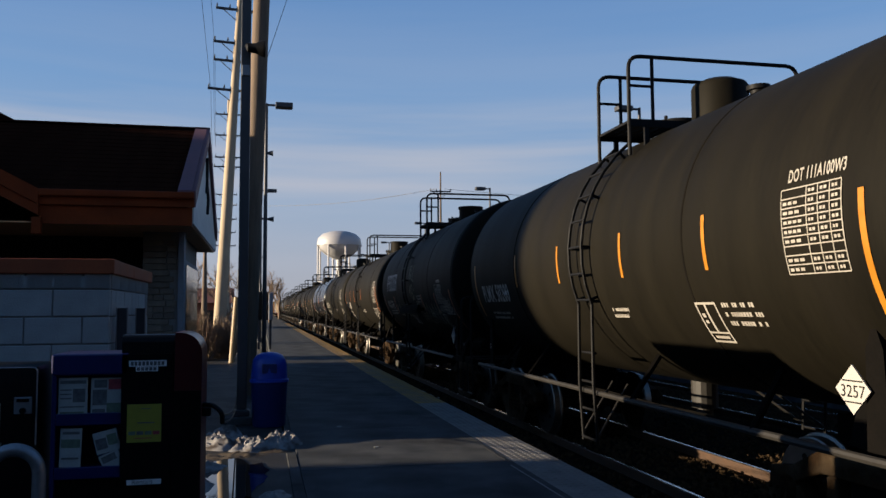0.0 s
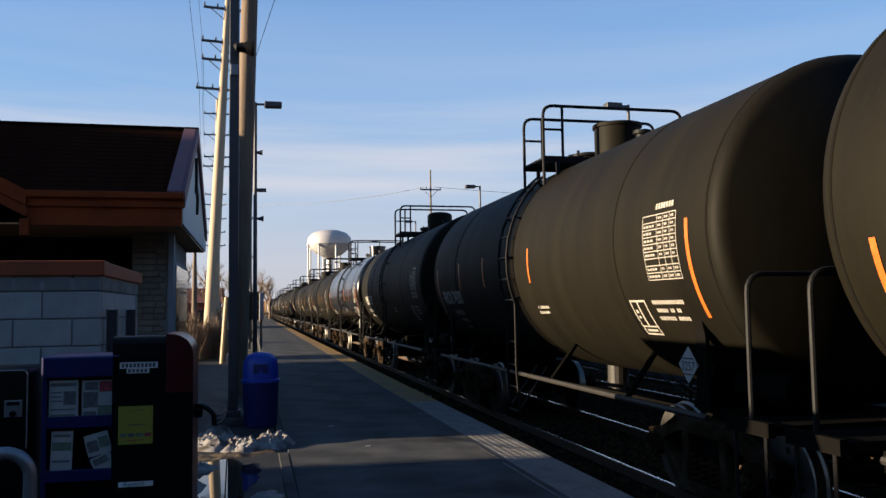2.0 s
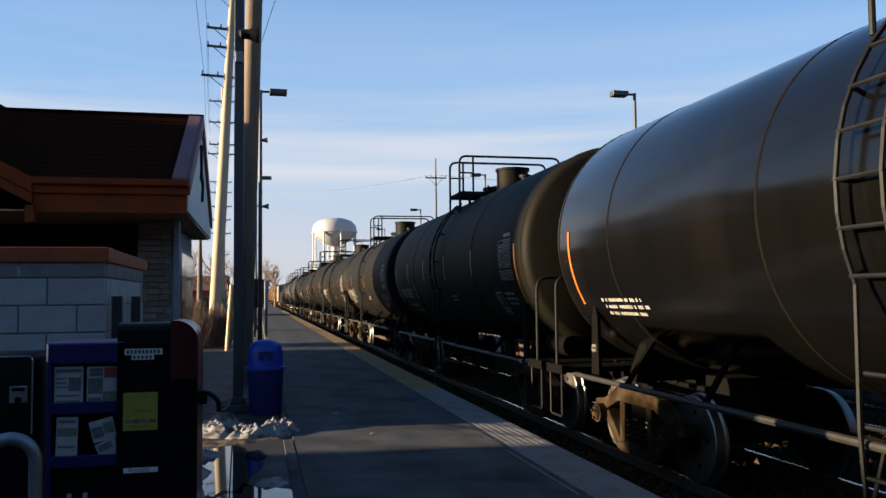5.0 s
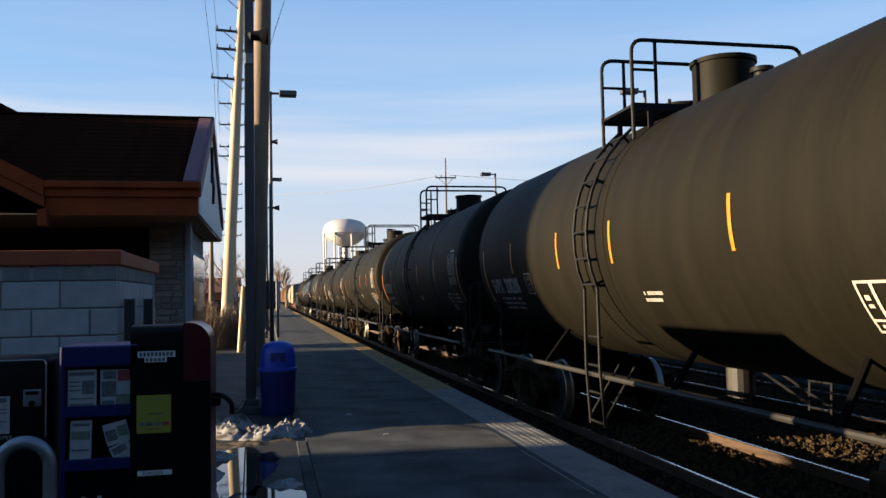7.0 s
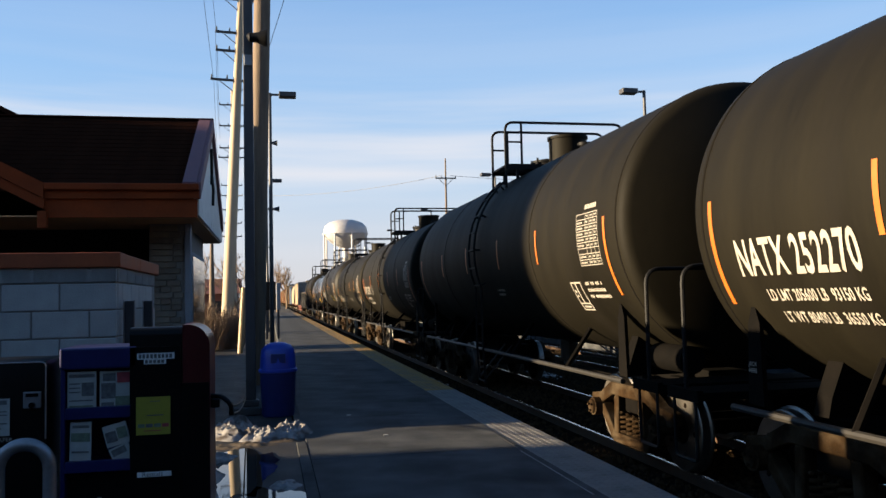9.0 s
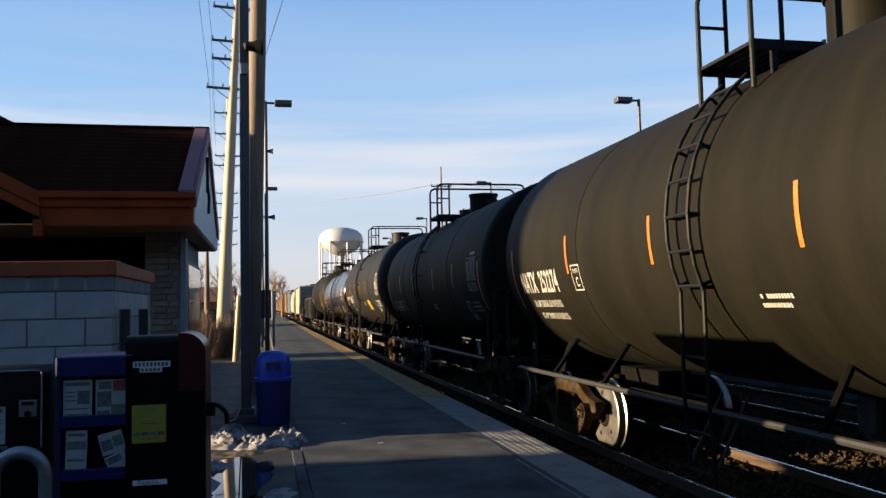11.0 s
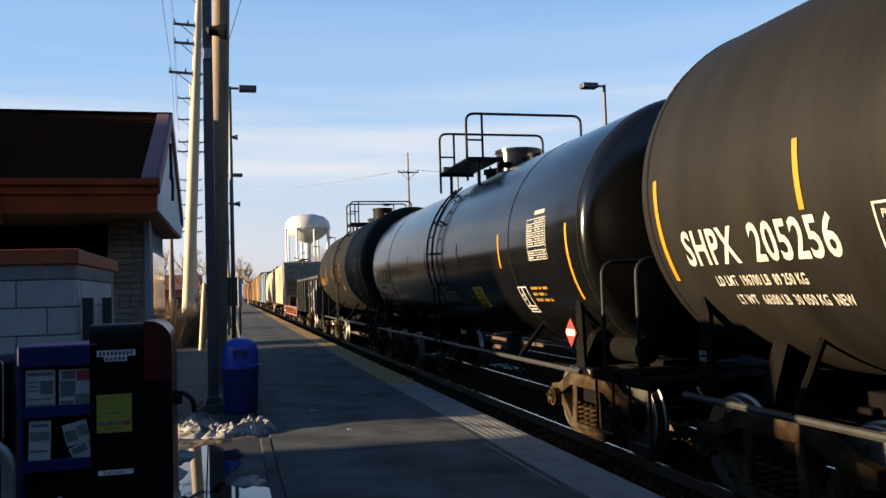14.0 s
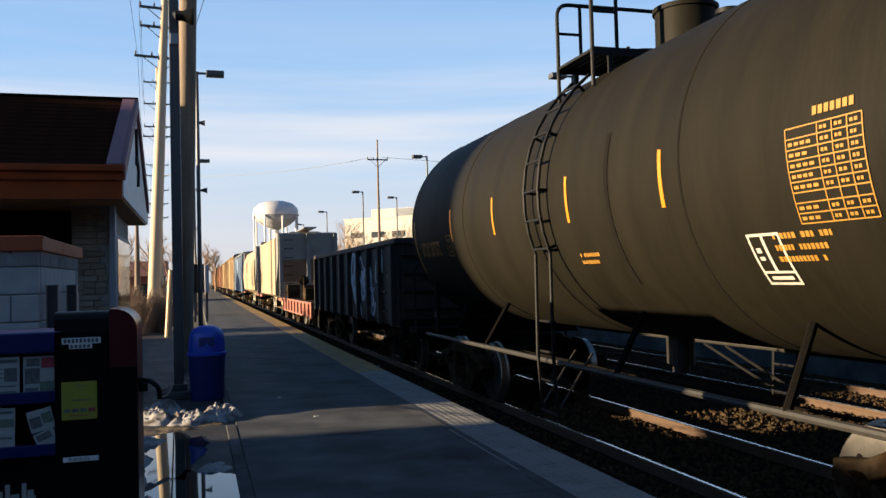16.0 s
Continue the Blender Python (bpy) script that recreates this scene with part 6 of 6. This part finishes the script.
def flat_car(y0, L):
    car = thing("flat_car", "short faded red flat car with rusty deck gear", "flat car", TRACK, y0, RAIL, group="freight train")
    CARS.append((car, y0))
    hl = L / 2
    sill_and_trucks(car, hl, 1.7)
    part("deck", boxes((-1.40, 1.40, -hl, hl, 1.04, 1.14), bevel=0.01), "truck", car, "rusty worn deck")
    for s in (-1, 1):
        part("side_sill", boxes((s * 1.46 - 0.05, s * 1.46 + 0.05, -hl, hl, 0.62, 1.18), bevel=0.012), "red_flat", car, "faded red side sill")
        for k in range(9):
            y = -hl + 0.4 + (L - 0.8) * k / 8
            part("stake_pocket", boxes((s * 1.54 - 0.035, s * 1.54 + 0.035, y - 0.07, y + 0.07, 0.70, 1.12), bevel=0.01), "red_flat", car)
        part("brake_stand", boxes((-0.62, -0.54, s * (hl - 0.35) - 0.04, s * (hl - 0.35) + 0.04, 1.14, 2.1), bevel=0.01), "truck", car)
        part("brake_wheel", lathe(bmesh.new(), [(0.20, -0.015), (0.24, 0.0), (0.20, 0.015)], 18, "y", (-0.58, s * (hl - 0.28), 1.95)), "truck", car, smooth=True)
    for k, (x, y, w, h) in enumerate(((-0.7, 0.8, 0.35, 0.5), (0.2, 2.2, 0.45, 0.75), (-0.5, 3.3, 0.3, 0.6), (0.5, -1.4, 0.4, 0.35))):
        part("gear_case", boxes((x - w, x + w, y - 0.4, y + 0.4, 1.145, 1.145 + h), bevel=0.04), "truck", car, "rusty gear case")


def hopper(y0, L, rounded=False, mat="hopper"):
    car = thing("covered_hopper", "tan covered hopper car with rust streaks and grey end", "hopper car", TRACK, y0, RAIL, group="freight train")
    CARS.append((car, y0))
    hl = L / 2
    sill_and_trucks(car, hl)
    bulge = [(-1.52, 1.35), (-1.60, 2.3), (-1.55, 3.4), (-1.25, 4.2), (-0.6, 4.45), (0.6, 4.45), (1.25, 4.2), (1.55, 3.4), (1.60, 2.3), (1.52, 1.35), (0.7, 0.95), (-0.7, 0.95)] if rounded else \
        [(-1.52, 1.25), (-1.52, 4.15), (-0.7, 4.45), (0.7, 4.45), (1.52, 4.15), (1.52, 1.25), (0.6, 0.95), (-0.6, 0.95)]
    part("body", prism(bmesh.new(), bulge, -hl + 2.4, hl - 2.4), mat, car)
    for s in (-1, 1):
        top = prism(bmesh.new(), [(s * (hl - 2.4), 1.9), (s * (hl - 2.4), 4.40), (s * (hl - 1.3), 4.30), (s * (hl - 1.3), 3.0)], -1.48, 1.48, "x")
        part("slope_sheet", top, "hopper_end", car, "grey sloping end sheet")
        for x in (-1.35, 0.0, 1.35):
            part("end_post", boxes((x - 0.08, x + 0.08, s * (hl - 1.2) - 0.08, s * (hl - 1.2) + 0.08, 1.15, 4.28)), "hopper_end", car)
        part("end_floor", boxes((-1.45, 1.45, min(s * hl, s * (hl - 1.8)), max(s * hl, s * (hl - 1.8)), 1.0, 1.12)), "red_flat", car)
        part("air_gear", cyl(boxes((-1.1, -0.5, s * (hl - 0.9) - 0.25, s * (hl - 0.9) + 0.25, 1.12, 1.75), (0.2, 0.9, s * (hl - 0.8) - 0.2, s * (hl - 0.8) + 0.2, 1.12, 2.0)), (-0.4, s * (hl - 0.7), 1.5), (0.15, s * (hl - 0.7), 1.5), 0.2), "truck", car)
        for k in range(7):
            part("end_rung", tube(bmesh.new(), [(-1.3, s * (hl - 0.16), 1.4 + 0.42 * k), (-0.85, s * (hl - 0.16), 1.4 + 0.42 * k)], 0.02, 6), "black", car)
    part("running_board", boxes((-0.3, 0.3, -hl + 0.3, hl - 0.3, 4.50, 4.56)), "steel", car)
    for k in range(3):
        y = -hl + 2.6 + (L - 5.2) * k / 2
        part("discharge_gate", prism(bmesh.new(), [(y - 1.1, 1.0), (y + 1.1, 1.0), (y + 0.3, 0.4), (y - 0.3, 0.4)], -0.7, 0.7, "x"), mat, car)


def box_car(y0, L, mat, label, H=4.6, name="box_car"):
    car = thing(name, label, "freight car", TRACK, y0, RAIL, group="freight train")
    CARS.append((car, y0))
    hl = L / 2
    sill_and_trucks(car, hl, 2.2)
    part("body", boxes((-1.48, 1.48, -hl, hl, 1.05, H - 0.25)), mat, car)
    part("roof", prism(bmesh.new(), [(-1.54, H - 0.25), (-1.35, H), (0, H + 0.12), (1.35, H), (1.54, H - 0.25)], -hl - 0.03, hl + 0.03), "hopper_end", car, "dull grey roof")
    n = int(L / 1.2)
    for k in range(n + 1):
        y = -hl + 0.1 + (L - 0.2) * k / n
        for s in (-1, 1):
            part("side_post", boxes((s * 1.485 - 0.02, s * 1.485 + 0.02, y - 0.06, y + 0.06, 1.05, H - 0.26)), mat, car)
    for s in (-1, 1):
        for k in range(6):
            part("end_rib", boxes((-1.4, 1.4, s * (hl + 0.04) - 0.035, s * (hl + 0.04) + 0.035, 1.3 + 0.5 * k, 1.45 + 0.5 * k)), mat, car)
        part("door", boxes((s * 1.50 - 0.025, s * 1.50 + 0.025, -1.5, 1.5, 1.1, H - 0.5)), mat, car)


y = FAR + 2.0
gondola(y + 5.85, 11.7)
y += 12.9
flat_car(y + 4.8, 9.6)
y += 10.8
hopper(y + 7.3, 14.6)
y += 15.8
hopper(y + 9.0, 18.0, True)
y += 19.2
box_car(y + 8.4, 16.4, "boxcar", "dark blue ribbed box car with grey roof")
y += 17.6
for k in range(7):
    mat = ("autorack", "autorack", "boxcar_brown", "autorack", "boxcar_brown", "autorack", "boxcar")[k]
    box_car(y + 12.0, 23.4, mat, {"autorack": "tall yellow-brown enclosed autorack car", "boxcar_brown": "brown ribbed box car", "boxcar": "dark blue ribbed box car with grey roof"}[mat], 5.0)
    y += 24.6


# ---------------------------------------------------------------- blocks and ledge stones
def block_mesh(a, b, h, d):
    me = bpy.data.meshes.new("block")
    bm = boxes((a, b, 0, d, 0, h), bevel=0.006)
    bm.to_mesh(me)
    bm.free()
    me.materials.append(M["block"])
    return me


BH, J = 0.2035, 0.010
full, half = block_mesh(0, 0.40 - J, BH - J, 0.06), block_mesh(0, 0.193 - J, BH - J, 0.06)
tops = 1.897
for r in range(10):
    z = tops - BH * r + J / 2
    hgt = z
    if z < -0.05:
        break
    odd = r % 2
    x = WX
    first = True
    n = 0
    while x > -3.2:
        w_ = 0.193 if (first and not odd) else 0.40
        shared("block", half if w_ < 0.3 else full, enclosure, pose(x - w_ + J / 2, WY, z))
        x -= w_
        first = False
    yy, first = WY + 0.062, True
    while yy < WY2 - 0.35:
        w_ = 0.193 if (first and odd) else 0.40
        if yy + w_ > WY2 + 0.01:
            break
        shared("block", half if w_ < 0.3 else full, enclosure, pose(WX, yy + J / 2, z, 0, 0, 90))
        yy += w_
        first = False
# cut course under the coping
cut = block_mesh(0, 0.40 - J, WT - 1.897 - J, 0.06)
for k in range(5):
    shared("block", cut, enclosure, pose(WX - 0.40 * (k + 1) + J / 2, WY, 1.897 + J / 2))
    shared("block", cut, enclosure, pose(WX, WY + 0.062 + 0.40 * k + J / 2, 1.897 + J / 2, 0, 0, 90))

stone_meshes = []
for k in range(6):
    me = bpy.data.meshes.new("stone")
    w_ = 0.16 + 0.05 * k
    bm = boxes((0, w_, -0.03 - 0.006 * (k % 3), 0.01, 0.004, 0.092), bevel=0.007)
    bm.to_mesh(me)
    bm.free()
    me.materials.append(M["ledge_stone"])
    stone_meshes.append((me, w_))
rg = random.Random(8)
for r in range(30):
    z = 0.02 + 0.099 * r
    x = -2.01
    while x < -1.60:
        me, w_ = rg.choice(stone_meshes)
        if x + w_ > -1.465:
            me, w_ = stone_meshes[0]
            if x + w_ > -1.45:
                break
        shared("stone", me, station, pose(x, 13.42, z))
        x += w_ + 0.008

# platform slabs last
for k in range(-2, 40):
    shared("slab", slab_me, platform, pose(0, 3.05 * k - 0.6, 0))
for k in range(-4, 70):
    shared("edge_slab", edge_me if 1.522 * k + 0.8 < 14.4 else edge_y_me, platform, pose(0, 1.522 * k + 0.8, 0))
part("platform_far_end", boxes((0.31, 3.25, 122, 300, -0.1, -0.002)), "concrete", platform)


# ---------------------------------------------------------------- what moves
def motions():
    for car, y0 in CARS:
        walk(car, [(t, pose(TRACK, y0 - SPEED * t, RAIL)) for t in (0.0, 4.0, 8.0, 12.0, 16.0)])
    step = 2 / FPS
    turn = math.degrees(SPEED * step / WHEEL)
    for w_, yy in WHEELSETS:
        walk(w_, [(k * step, pose(0, yy, WHEEL, turn * k % 360)) for k in range(241)])


motions()
